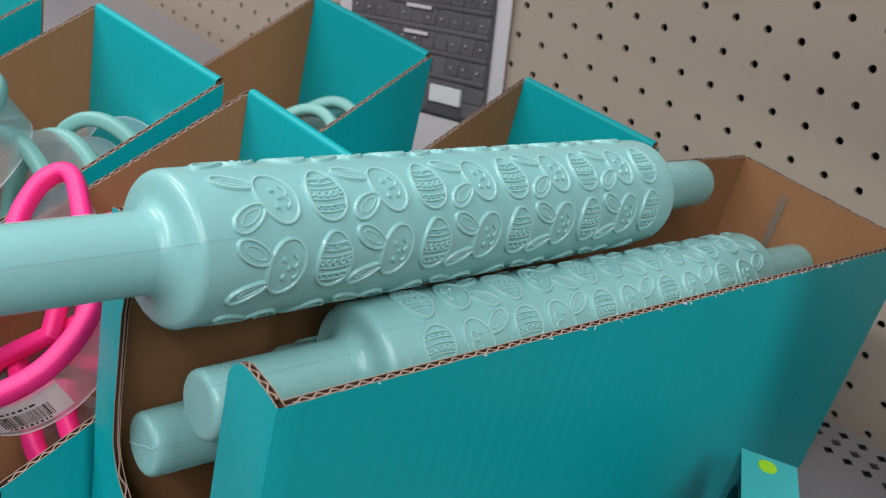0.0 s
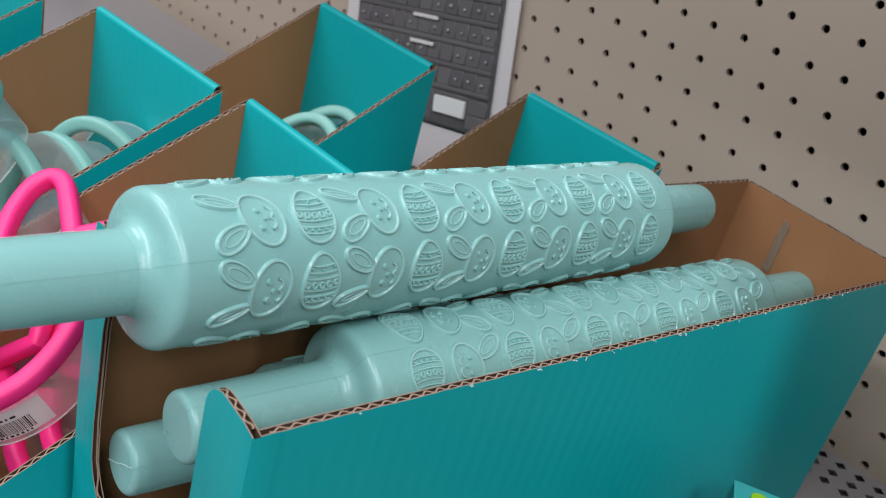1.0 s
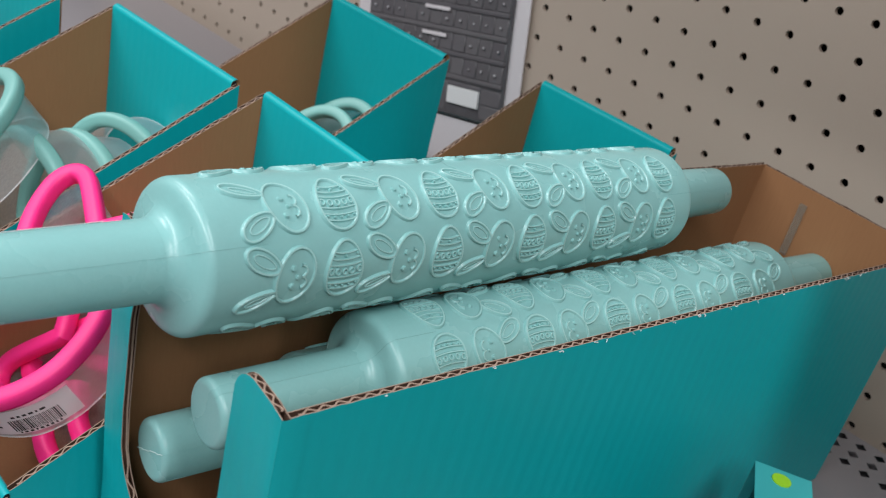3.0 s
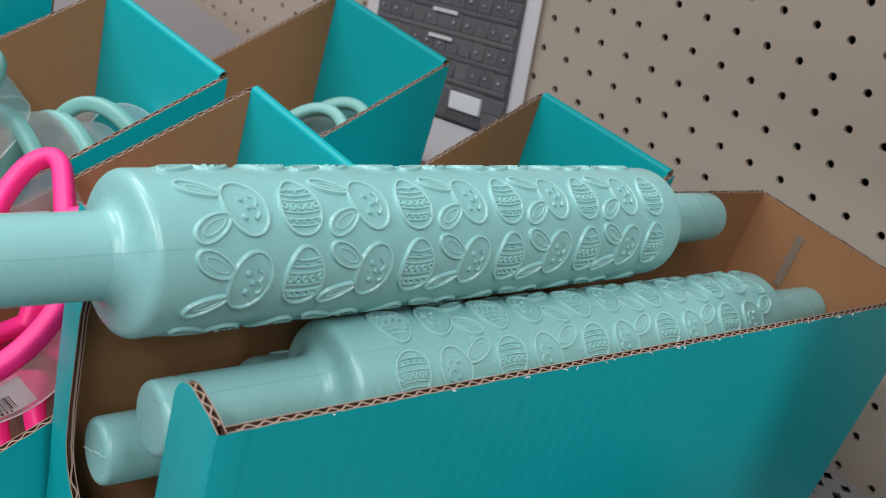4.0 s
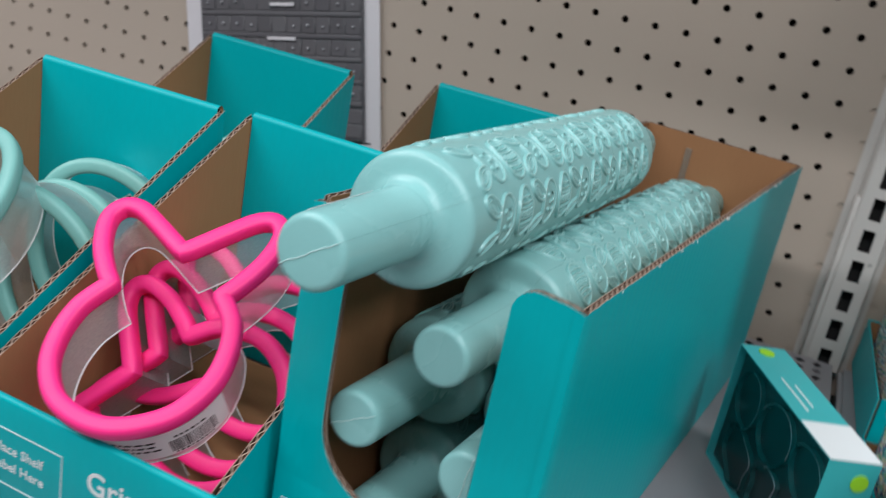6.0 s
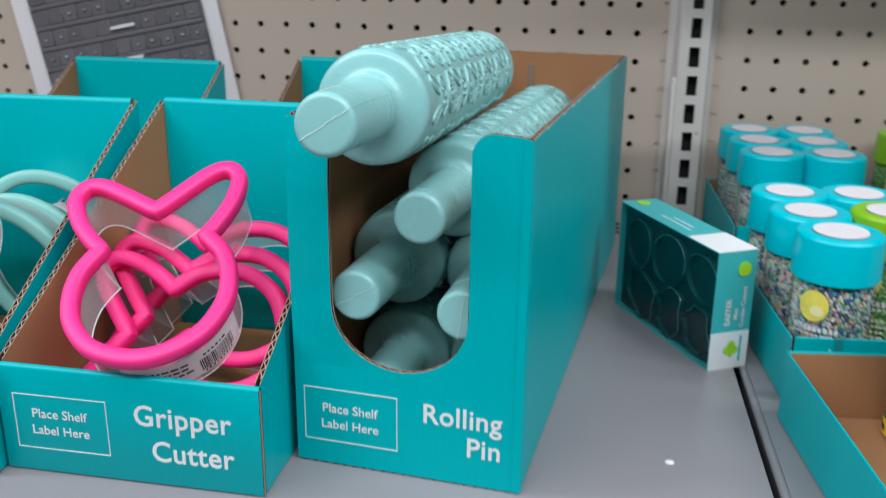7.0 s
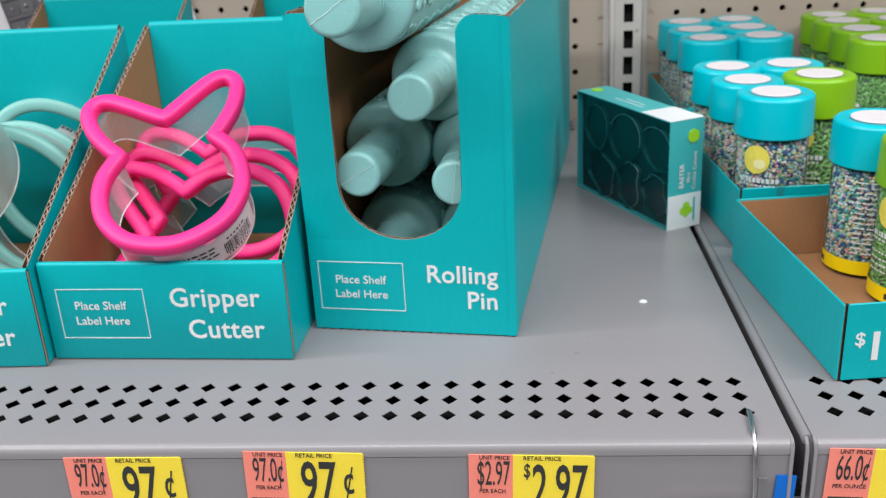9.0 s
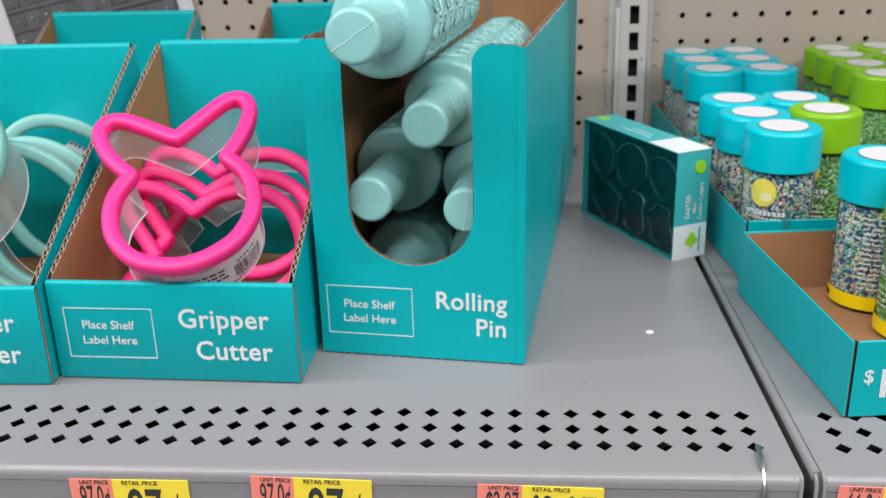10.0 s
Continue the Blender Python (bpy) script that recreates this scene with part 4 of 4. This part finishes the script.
# the small cutters lying in the tray: upright bands of metal
for k, (cy, cz, a, b, turn, pinch) in enumerate(((0.0185, 0.054, 0.0175, 0.015, 0.3, 0.1), (0.0195, 0.019, 0.015, 0.016, 0.0, 0.15), (0.057, 0.053, 0.0205, 0.017, -0.4, 0.0), (0.052, 0.019, 0.014, 0.018, 0.2, 0.2), (0.0955, 0.053, 0.016, 0.017, 0.2, 0.1), (0.089, 0.019, 0.0195, 0.016, 0.5, 0.2))):
    ring = oval(cy, cz, a, b, turn, 30, pinch)
    ring = [(y + 0.0022 * math.sin(5 * q) * (k % 2), z) for q, (y, z) in zip([2 * math.pi * n / 30 for n in range(30)], ring)]
    bm = bmesh.new()
    lo, hi = ([bm.verts.new((x, y, z)) for y, z in ring] for x in (0.0050, 0.0018))
    hi2, lo2 = ([bm.verts.new((x, cy + (y - cy) * 0.955, cz + (z - cz) * 0.955)) for y, z in ring] for x in (0.0018, 0.0050))
    for n in range(30):
        q = (n + 1) % 30
        for p0, p1 in ((lo, hi), (hi, hi2), (hi2, lo2)):
            bm.faces.new([p0[n], p0[q], p1[q], p1[n]])
    bmesh.ops.recalc_face_normals(bm, faces=bm.faces[:])
    band = part("small_cutter", bm, DEEP_EDGE, gb)
    # chrome half-rings laid on to mimic light caught by the edges
    half = [(0.0016, y, z) for y, z in ring[2 + k:17 + k]]
    part("edge_glint", tube(bmesh.new(), half, 0.00024, 5), CHROME, band)
FILM = clear("clear_window_film", (0.2, 0.35, 0.35), 0.01, 0.10, 0.07)
part("window_film", block(bmesh.new(), 0.0002, cw, cw, 0.0005, GL - cw, GH - cw), FILM, gb)
# printed end and top
part("white_print", block(bmesh.new(), 0.0, -0.0003, 0.0, GT, 0.0, 0.0245), WHITE, carton)
part("white_print", block(bmesh.new(), 0.0, -0.0003, GH, GT, 0.034, GH + 0.0003), WHITE, lid_panel)
for y0, y1, x0 in ((0.045, 0.080, 0.0085), (0.050, 0.073, 0.0135)):
    part("print_line", block(bmesh.new(), x0, y0, GH - 0.0002, x0 + 0.0009, y1, GH + 0.0002), WHITE, lid_panel)
bm = lathe(bmesh.new(), [(-0.0006, 0.0), (-0.0006, 0.0046), (0.0, 0.0046)], 28)
seal = part("green_seal", bm, GREEN_DOT, carton, "", pose(0.0190, 0, 0.0650))
again(seal, pose(0.0125, GL - 0.0085, GH, -90, 0, 0), lid_panel)
bm = bmesh.new()
for dx, dz, r in ((-0.0025, 0.0, 0.0028), (0.0025, 0.0, 0.0028), (0.0, 0.0036, 0.0028), (0.0, -0.0032, 0.0016)):
    bmesh.ops.create_circle(bm, cap_ends=True, segments=18, radius=r, matrix=Matrix.Translation((0.0150 + dx, -0.0006, 0.0125 + dz)) @ pose(0, 0, 0, 90))
part("green_mark", bm, GREEN_DOT, carton)
turned = pose(0, 0, 0, 0, -90, 0)
lettering("lettering", "EASTER", 0.0052, WHITE, carton, pose(0.0120, -0.0005, 0.0290) @ turned, 0.00006)
lettering("lettering", "Mini", 0.0042, WHITE, carton, pose(0.0172, -0.0005, 0.0325) @ turned, 0.00003)
lettering("lettering", "Cookie Cutters", 0.0042, WHITE, carton, pose(0.0220, -0.0005, 0.0270) @ turned, 0.00002)
part("print_line", block(bmesh.new(), 0.0208, -0.0006, 0.0045, 0.0222, -0.0002, 0.0215), PALE_TEAL, carton)

# ---- sprinkle trays and jars ----


def thin_board(name, parent, w, h, at):
    """A panel of plain folded card: printed outside and over the top, brown inside."""
    bm = bmesh.new()
    block(bm, 0, 0, 0.0008, w, 0.0012, h, 0.0005, 0, 1)
    block(bm, 0.0008, 0.0010, 0.0005, w - 0.0008, 0.0016, h - 0.0012, 0.0, 1)
    return part(name, bm, [TEAL, KRAFT], parent, "", at, smooth=False)


def low_tray(at, label, w, d, h, price=None):
    tray = thing("sprinkle_tray", at, label, "display tray", "sprinkle trays")
    front = thin_board("front_panel", tray, w - 0.0026, h, pose(0.0026, 0, 0))
    thin_board("side_panel", tray, d - 0.0004, h, pose(0, d, 0, 0, 0, -90))
    thin_board("side_panel", tray, d - 0.0026, h, pose(w, 0.0026, 0, 0, 0, 90))
    thin_board("back_panel", tray, w - 0.0026, h, pose(w - 0.0013, d, 0, 0, 0, 180))
    # near-black block fills the corner gap in place of its shade
    part("corner_gap_shade", block(bmesh.new(), 0.0017, 0.0014, 0.0, 0.0034, 0.0034, h - 0.001), DARK, tray)
    part("bottom_panel", block(bmesh.new(), BOARD, BOARD, 0.0001, w - BOARD, d - BOARD, 0.003), KRAFT, tray)
    if price:
        lettering("lettering", "$", 0.0098, WHITE, front, pose(0.0046, -0.0002, 0.0195), 0.00012)
        lettering("lettering", "1", 0.0205, WHITE, front, pose(0.0098, -0.0002, 0.0118), 0.00055)
        lettering("lettering", "9", 0.0110, WHITE, front, pose(0.0195, -0.0002, 0.0195), 0.00015)
    return tray


low_tray(pose(0.2660, -0.0630, 0, 0, 0, 6.2), "low teal tray with brown inside, half empty, holding sprinkle jars", 0.19, 0.1545, 0.0415, True)
low_tray(pose(0.2556, 0.1112, 0, 0, 0, 4.5), "low teal tray full of sprinkle jars", 0.19, 0.150, 0.041)
low_tray(pose(0.2530, 0.3270, 0, 0, 0, 2.0), "low teal tray full of turquoise lidded sprinkle jars", 0.102, 0.152, 0.041)
low_tray(pose(0.3845, 0.2930, 0, 0, 0, 1.0), "low teal tray full of lime lidded sprinkle jars", 0.105, 0.186, 0.041)


# dark grey filler colour puts shade between the grains
GRAIN_GAP = surface("shade_between_grains", (0.16, 0.16, 0.18), 0.6, 0.2, 60, 300, 0.0)


def grain_material(name, colours, rough=0.3):
    m, n, l, b = make(name)
    geo, ramp = n.new("ShaderNodeNewGeometry"), n.new("ShaderNodeValToRGB")
    ramp.color_ramp.interpolation = "CONSTANT"
    while len(ramp.color_ramp.elements) < len(colours):
        ramp.color_ramp.elements.new(0.5)
    for k, c in enumerate(colours):
        e = ramp.color_ramp.elements[k]
        e.position, e.color = k / len(colours), (*c, 1)
    l.new(geo.outputs["Random Per Island"], ramp.inputs[0])
    l.new(ramp.outputs[0], b.inputs["Base Color"])
    b.inputs["Roughness"].default_value = rough
    return m


PEARLS = grain_material("pastel_nonpareils", [(0.85, 0.80, 0.55), (0.05, 0.15, 0.40), (0.9, 0.36, 0.46), (0.12, 0.56, 0.52), (0.86, 0.72, 0.36), (0.03, 0.07, 0.18), (0.88, 0.56, 0.50), (0.06, 0.36, 0.30), (0.9, 0.88, 0.84), (0.30, 0.62, 0.60), (0.40, 0.62, 0.30), (0.55, 0.80, 0.80), (0.9, 0.88, 0.84)])
STRANDS = grain_material("green_jimmies", [(0.20, 0.50, 0.10), (0.30, 0.60, 0.17), (0.15, 0.42, 0.08), (0.36, 0.66, 0.24)])


def packed(name, mat, step, unit, seed, stand_=0.0205, z0=0.004, z1=0.068):
    """Grains packed against the inside of a jar; unit is a small closed mesh (verts, faces), turned at random."""
    rnd = random.Random(seed)
    verts, faces = [], []
    rows = int((z1 - z0) / (step * 0.87))
    cols = int(2 * math.pi * stand_ / step)
    for j in range(rows):
        for i in range(cols):
            a = 2 * math.pi * (i + 0.5 * (j % 2) + rnd.uniform(-0.3, 0.3)) / cols
            z = z0 + (j + 0.5 + rnd.uniform(-0.3, 0.3)) * (z1 - z0) / rows
            rr = stand_ - rnd.uniform(0.0, 0.0009)
            m = Matrix.Translation((rr * math.cos(a), rr * math.sin(a), z)) @ Matrix.Rotation(a, 4, "Z") @ Matrix.Rotation(rnd.uniform(0, math.pi), 4, "X") @ Matrix.Rotation(rnd.uniform(-0.25, 0.25), 4, "Y")
            base = len(verts)
            verts += [tuple(m @ Vector(v)) for v in unit[0]]
            faces += [[base + q for q in f] for f in unit[1]]
    me = bpy.data.meshes.new(name)
    me.from_pydata(verts, [], faces)
    me.polygons.foreach_set("use_smooth", [True] * len(me.polygons))
    me.materials.append(mat)
    return me


def ball(r):
    bm = bmesh.new()
    bmesh.ops.create_icosphere(bm, subdivisions=1, radius=r)
    out = [tuple(v.co) for v in bm.verts], [[v.index for v in f.verts] for f in bm.faces]
    bm.free()
    return out


def rod(r, half):
    n = 6
    vs = [(r * math.cos(2 * math.pi * k / n), r * math.sin(2 * math.pi * k / n), z) for z in (-half, half) for k in range(n)]
    return vs, [[k, (k + 1) % n, n + (k + 1) % n, n + k] for k in range(n)] + [list(range(n))[::-1], list(range(n, 2 * n))]


def pearls():
    return packed("sprinkles", PEARLS, 0.00205, ball(0.00122), 3)


def strands():
    return packed("sprinkles", STRANDS, 0.0030, rod(0.00085, 0.0030), 4)


LID_PAPER = surface("pinkish_white_label", (0.66, 0.62, 0.64), 0.5, 0.06, 90, 700, 0.03)


def jar(at, lid, fill, label):
    ob = thing("sprinkle_jar", at, label, "jar", "sprinkle jars")
    r, h = 0.0222, 0.098
    turn = pose(0, 0, 0, 90, 0, 0)
    body = lathe(bmesh.new(), [(0.0, 0.0), (0.0, r - 0.003), (0.0015, r - 0.0008), (0.003, r), (0.070, r), (0.0715, r - 0.001), (0.073, r - 0.003), (0.074, r - 0.003)], 40)
    part("glass_body", body, GLASSY, ob, "", turn)
    # filler cylinder carrying the painted shade behind the grains
    part("core", lathe(bmesh.new(), [(0.0012, 0.0), (0.0012, r - 0.004), (0.003, r - 0.0026), (0.066, r - 0.0026), (0.067, 0.0)], 24), GRAIN_GAP, ob, "", turn)
    grains = new("sprinkles", fill())
    grains.parent = ob
    tagged(grains, kind="stuff")
    cap = lathe(bmesh.new(), [(0.070, r - 0.002), (0.070, r + 0.0016), (0.0708, r + 0.0022), (0.0940, r + 0.0016)] + [(0.0940 + 0.003 * math.sin(a), r - 0.0014 + 0.003 * math.cos(a)) for a in [radians(15 * k) for k in range(1, 7)]] + [(h - 0.0012, 0.0162), (h - 0.0016, 0.0156), (h - 0.0016, 0.0)], 48)
    lid_ob = part("lid", cap, lid, ob, "", turn)
    part("lid_label", lathe(bmesh.new(), [(h - 0.0010, 0.0150), (h - 0.0006, 0.0148), (h - 0.0006, 0.0)], 36), LID_PAPER, lid_ob)
    band = lathe(bmesh.new(), [(0.003, r + 0.0002), (0.012, r + 0.0002)], 40)
    part("yellow_band", band, YELLOW, ob, "", turn)

    def patch(nm, mat, a0, a1, z0, z1, off=0.0003, round_=False, bars=None):
        """Print wrapped on the jar between two angles (degrees, 0 = front) and two heights."""
        bm = bmesh.new()
        for b0, b1, c0, c1 in bars or [(a0, a1, z0, z1)]:
            n = max(2, int((b1 - b0) / 6))
            if round_:
                mid_a, mid_z, ra, rz = (b0 + b1) / 2, (c0 + c1) / 2, (b1 - b0) / 2, (c1 - c0) / 2
                ring = [(mid_a + ra * math.cos(q), mid_z + rz * math.sin(q)) for q in [2 * math.pi * k / 24 for k in range(24)]]
                last = None
                for g in (0.02, 0.3, 0.55, 0.8, 1.0):
                    vs = [bm.verts.new(((r + off) * math.sin(radians(mid_a + g * (a - mid_a))), -(r + off) * math.cos(radians(mid_a + g * (a - mid_a))), mid_z + g * (z - mid_z))) for a, z in ring]
                    for k in range(24 if last else 0):
                        bm.faces.new([last[k], last[(k + 1) % 24], vs[(k + 1) % 24], vs[k]])
                    last = vs
                continue
            rows = [[bm.verts.new(((r + off) * math.sin(radians(b0 + (b1 - b0) * k / n)), -(r + off) * math.cos(radians(b0 + (b1 - b0) * k / n)), z)) for k in range(n + 1)] for z in (c0, c1)]
            for k in range(n):
                bm.faces.new([rows[0][k], rows[0][k + 1], rows[1][k + 1], rows[1][k]])
        return part(nm, bm, mat, ob)

    patch("round_logo", LOGO, -60, -16, 0.047, 0.066, round_=True)
    patch("logo_mark", PALE, -42, -22, 0.0505, 0.0570, 0.0005, round_=True)
    rnd = random.Random(int(1000 * r))
    bars = []
    for z in (0.041, 0.0385, 0.031, 0.027, 0.0235, 0.020):
        a = -66.0
        while a < -4:
            w = rnd.uniform(2.5, 6)
            bars.append((a, min(a + w, 0), z, z + (0.0030 if z > 0.04 else 0.0012)))
            a += w + rnd.uniform(1.2, 3)
    tagged(patch("small_print", WHITE, 0, 0, 0, 0, 0.00035, bars=bars), kind="stuff")
    bars = []
    for k in range(15):
        z, a = 0.017 + 0.0032 * k, 62.0
        while a < 150:
            w = rnd.uniform(6, 18)
            bars.append((a, min(a + w, 152), z, z + 0.0009))
            a += w + rnd.uniform(2, 5)
    tagged(patch("fine_print", WHITE, 0, 0, 0, 0, 0.00035, bars=bars), kind="stuff")
    tagged(patch("weight_print", INK, 0, 0, 0, 0, 0.0005, bars=[(-30, -18, 0.005, 0.0085), (-15, -6, 0.005, 0.0085), (-3, 12, 0.005, 0.0085)]), kind="stuff")
    return ob


JAR = Matrix.Diagonal((1.01, 1.01, 0.976, 1.0))
blue_jar = jar(pose(0.2807, 0.1355, 0.003) @ JAR, LID_TEAL, pearls, "clear sprinkle jar with turquoise lid and pastel nonpareils")
green_jar = jar(pose(0.3220, 0.1845, 0.003) @ JAR, LID_GREEN, strands, "clear sprinkle jar with lime lid and green jimmies")
for x, y in ((0.2745, 0.1853), (0.2706, 0.2325), (0.3152, 0.2350), (0.2799, 0.3547), (0.2772, 0.4007), (0.2760, 0.4470), (0.3267, 0.3572), (0.3237, 0.4033), (0.3225, 0.4490)):
    copy_thing(blue_jar, pose(x, y, 0.003, 0, 0, (x * 9973 + y * 7331) % 300 - 150) @ JAR)
copy_thing(blue_jar, pose(0.3225, 0.0720, 0.003, 0, 0, -100) @ JAR)
for x, y in ((0.4108, 0.3225), (0.4112, 0.3696), (0.4095, 0.4160), (0.4090, 0.4525), (0.4570, 0.4153), (0.4560, 0.4620), (0.4572, 0.3693), (0.3338, 0.0265)):
    copy_thing(green_jar, pose(x, y, 0.003, 0, 0, (x * 7919) % 90 - 60) @ JAR)

# ---- white framed pack against the wall ----
pk = thing("hanging_pack", pose(-0.2125, WALL - 0.0040, 0.1500, -LEAN, -11.5, 0) @ Matrix.Translation((-0.2110, 0, -0.1350)), "grey moulded plastic pack in a white card frame against the pegboard", "pack")
part("backing_card", block(bmesh.new(), 0, 0.003, 0, 0.2110, 0.0050, 0.36, 0.001), PACK_WHITE, pk)
grey = part("grey_panel", block(bmesh.new(), 0.0195, -0.001, 0.0470, 0.1965, 0.003, 0.350, 0.002), GREY_PACK, pk)
rnd = random.Random(11)
bm = bmesh.new()
# a long tray at the foot, then rows of blister pockets under ridged rails
for x, z, wide, tall in ((0.0225, 0.0500, 0.0560, 0.0260), (0.0800, 0.0500, 0.0500, 0.0260), (0.1715, 0.0500, 0.0225, 0.0120), (0.1715, 0.0630, 0.0225, 0.0130), (0.1310, 0.0740, 0.0395, 0.0030)):
    block(bm, x, -0.0016, z, x + wide, -0.0006, z + tall, 0.0005, seg=1)
for row in range(13):
    z = 0.0790 + row * 0.0201
    block(bm, 0.0215, -0.0026, z, 0.1945, -0.0006, z + 0.0042, 0.0009)
    for col in range(11):
        x = 0.0230 + col * 0.0156 + rnd.uniform(-0.0004, 0.0004)
        block(bm, x, -0.0014 - rnd.uniform(0, 0.0006), z + 0.0046, x + 0.0148, -0.0006, z + 0.0196, 0.0006, seg=1)
pockets = part("plastic_pocket", bm, grain_material("clear_grey_pocket", [(0.108, 0.101, 0.110), (0.116, 0.109, 0.117), (0.124, 0.117, 0.125), (0.104, 0.098, 0.105), (0.120, 0.113, 0.120), (0.132, 0.125, 0.132)], 0.42), grey)
tagged(pockets, kind="stuff")
bm = bmesh.new()
for row in range(13):
    for col in range(11):
        if rnd.random() < 0.8:
            bmesh.ops.create_icosphere(bm, subdivisions=2, radius=rnd.uniform(0.0010, 0.0016), matrix=Matrix.Translation((0.0305 + col * 0.0156 + rnd.uniform(-0.001, 0.001), -0.0028, 0.0905 + row * 0.0201 + rnd.uniform(-0.0008, 0.0008))))
tagged(part("stud", bm, surface("clear_plastic_stud", (0.36, 0.35, 0.37), 0.25, 0.2, 60, 500, 0.1), grey), kind="stuff")
# white bars stand in for glints on the plastic
for x, z, wide in ((0.0950, 0.1140, 0.0300), (0.0960, 0.1370, 0.0310), (0.1000, 0.1680, 0.0260)):
    part("painted_glint", block(bmesh.new(), x, -0.0040, z, x + wide, -0.0030, z + 0.0032, 0.0004, seg=1), PACK_WHITE, grey)
part("white_label", block(bmesh.new(), 0.1330, -0.0036, 0.0580, 0.1700, -0.0006, 0.0730, 0.0004, seg=1), WHITE, pk)
part("fold_line", block(bmesh.new(), 0.0100, 0.0022, 0.0440, 0.2010, 0.0030, 0.0452), DARK, pk)

# ---- price tags ----


def price_tag(x0, x1, split, top, unit, per, price, lean, label):
    tag = thing("price_tag", pose(x0, FRONT - 0.0046, top, 0, lean, 0), label, "price tag", "shelf price tags")
    w, s, h = x1 - x0, split - x0, 0.034
    red = part("unit_price_field", block(bmesh.new(), 0, -0.0003, -h, s, 0.0003, 0), TAG_RED, tag)
    bm = block(bmesh.new(), s, -0.0003, -h, w, 0.0003, 0)
    for k in range(22):
        block(bm, w, -0.0003, -h + k * h / 22, w + 0.0005, 0.0003, -h + (k + 0.55) * h / 22)
    yel = part("retail_price_field", bm, TAG_YELLOW, tag, smooth=False)
    f = -0.0005
    lettering("lettering", "UNIT PRICE", 0.0031, INK, red, pose(s * 0.58, f, -0.0023), 0, "CENTER", 0.86)
    lettering("lettering", unit, 0.0185, INK, red, pose(s * 0.56, f, -0.0158), 0, "CENTER", 0.36)
    lettering("lettering", per, 0.0030, INK, red, pose(s * 0.54, f, -0.0202), 0, "CENTER", 0.90)
    bm = bmesh.new()
    for k in range(2):
        block(bm, 0.002, f - 0.0001, -0.0265 - 0.005 * k, s - 0.002, f + 0.0002, -0.0250 - 0.005 * k)
    tagged(part("small_print", bm, INK, red), kind="stuff")
    lettering("lettering", "RETAIL PRICE", 0.0031, INK, yel, pose(s + 0.0045, f, -0.0024), 0, "LEFT", 0.92)
    if price.startswith("$"):
        lettering("lettering", "$", 0.0105, INK, yel, pose(s + 0.0048, f, -0.0115), 0.0001, "LEFT", 0.55)
        lettering("lettering", price[1:], 0.0330, INK, yel, pose(s + 0.0085, f, -0.0275), 0.0003, "LEFT", 0.44)
    elif price:
        lettering("lettering", price[:2], 0.0330, INK, yel, pose(s + 0.0060, f, -0.0275), 0.0003, "LEFT", 0.51)
        lettering("lettering", price[2:], 0.0230, INK, yel, pose(s + 0.0258, f, -0.0215), 0.0001, "LEFT", 0.52)
    return tag


TAGGED = "yellow and coral paper price tag in the shelf rail"
price_tag(-0.0985, -0.0428, -0.0782, -0.0056, "97.0\u00a2", "PER EACH", "97\u00a2", 0.0, TAGGED)
price_tag(-0.0128, 0.0424, 0.0070, -0.0026, "97.0\u00a2", "PER EACH", "97\u00a2", 1.6, TAGGED)
price_tag(0.0906, 0.1467, 0.1106, -0.0050, "$2.97", "PER EACH", "$2.97", 1.4, TAGGED)
price_tag(0.2487, 0.3055, 0.2680, -0.0030, "66.0\u00a2", "PER OUNCE", "", 2.0, TAGGED)

# ---- small things on the shelf edge ----
hook = thing("wire_hook", pose(0.2190, -0.0892, 0), "chromed wire hook hung from a shelf hole", "hook")
part("wire", tube(bmesh.new(), [(0, 0.004, -0.012), (0, 0.001, -0.004), (0, -0.001, 0.0012), (-0.0006, -0.008, 0.0022), (-0.0018, -0.018, 0.0016), (-0.0022, -0.0245, -0.0035), (-0.0020, -0.0262, -0.0100), (-0.0014, -0.0268, -0.0220), (-0.0008, -0.0268, -0.0600)], 0.0012, 10), CHROME, hook)
part("wire_clip", block(bmesh.new(), -0.0006, -0.0285, -0.060, 0.0030, -0.0272, -0.0160, 0.0004), CHROME, hook)
sign = thing("sign_holder", pose(0.1775, -0.1182, -0.0620), "white edged sign holder under the shelf lip", "sign holder")
part("holder", block(bmesh.new(), 0, 0, 0, 0.0385, 0.0016, 0.0335, 0.0006), PACK_WHITE, sign)
tape = thing("blue_tape", pose(0.2270, FRONT - 0.0043, -0.0170, 0, 3, 0), "strip of blue tape stuck to the shelf lip", "tape")
part("strip", block(bmesh.new(), 0, -0.0003, -0.02, 0.0088, 0.0003, 0), BLUE, tape)
crumb = thing("paper_crumb", pose(0.1866, 0.0328, 0.0), "tiny white crumb of paper on the shelf", "crumb")
bm = bmesh.new()
bmesh.ops.create_icosphere(bm, subdivisions=2, radius=0.0025)
for v in bm.verts:
    v.co = Vector((v.co.x * (1.0 + 0.3 * noise.noise(v.co * 900)), v.co.y * 0.7, abs(v.co.z) * 0.5))
part("scrap", bm, WHITE, crumb)
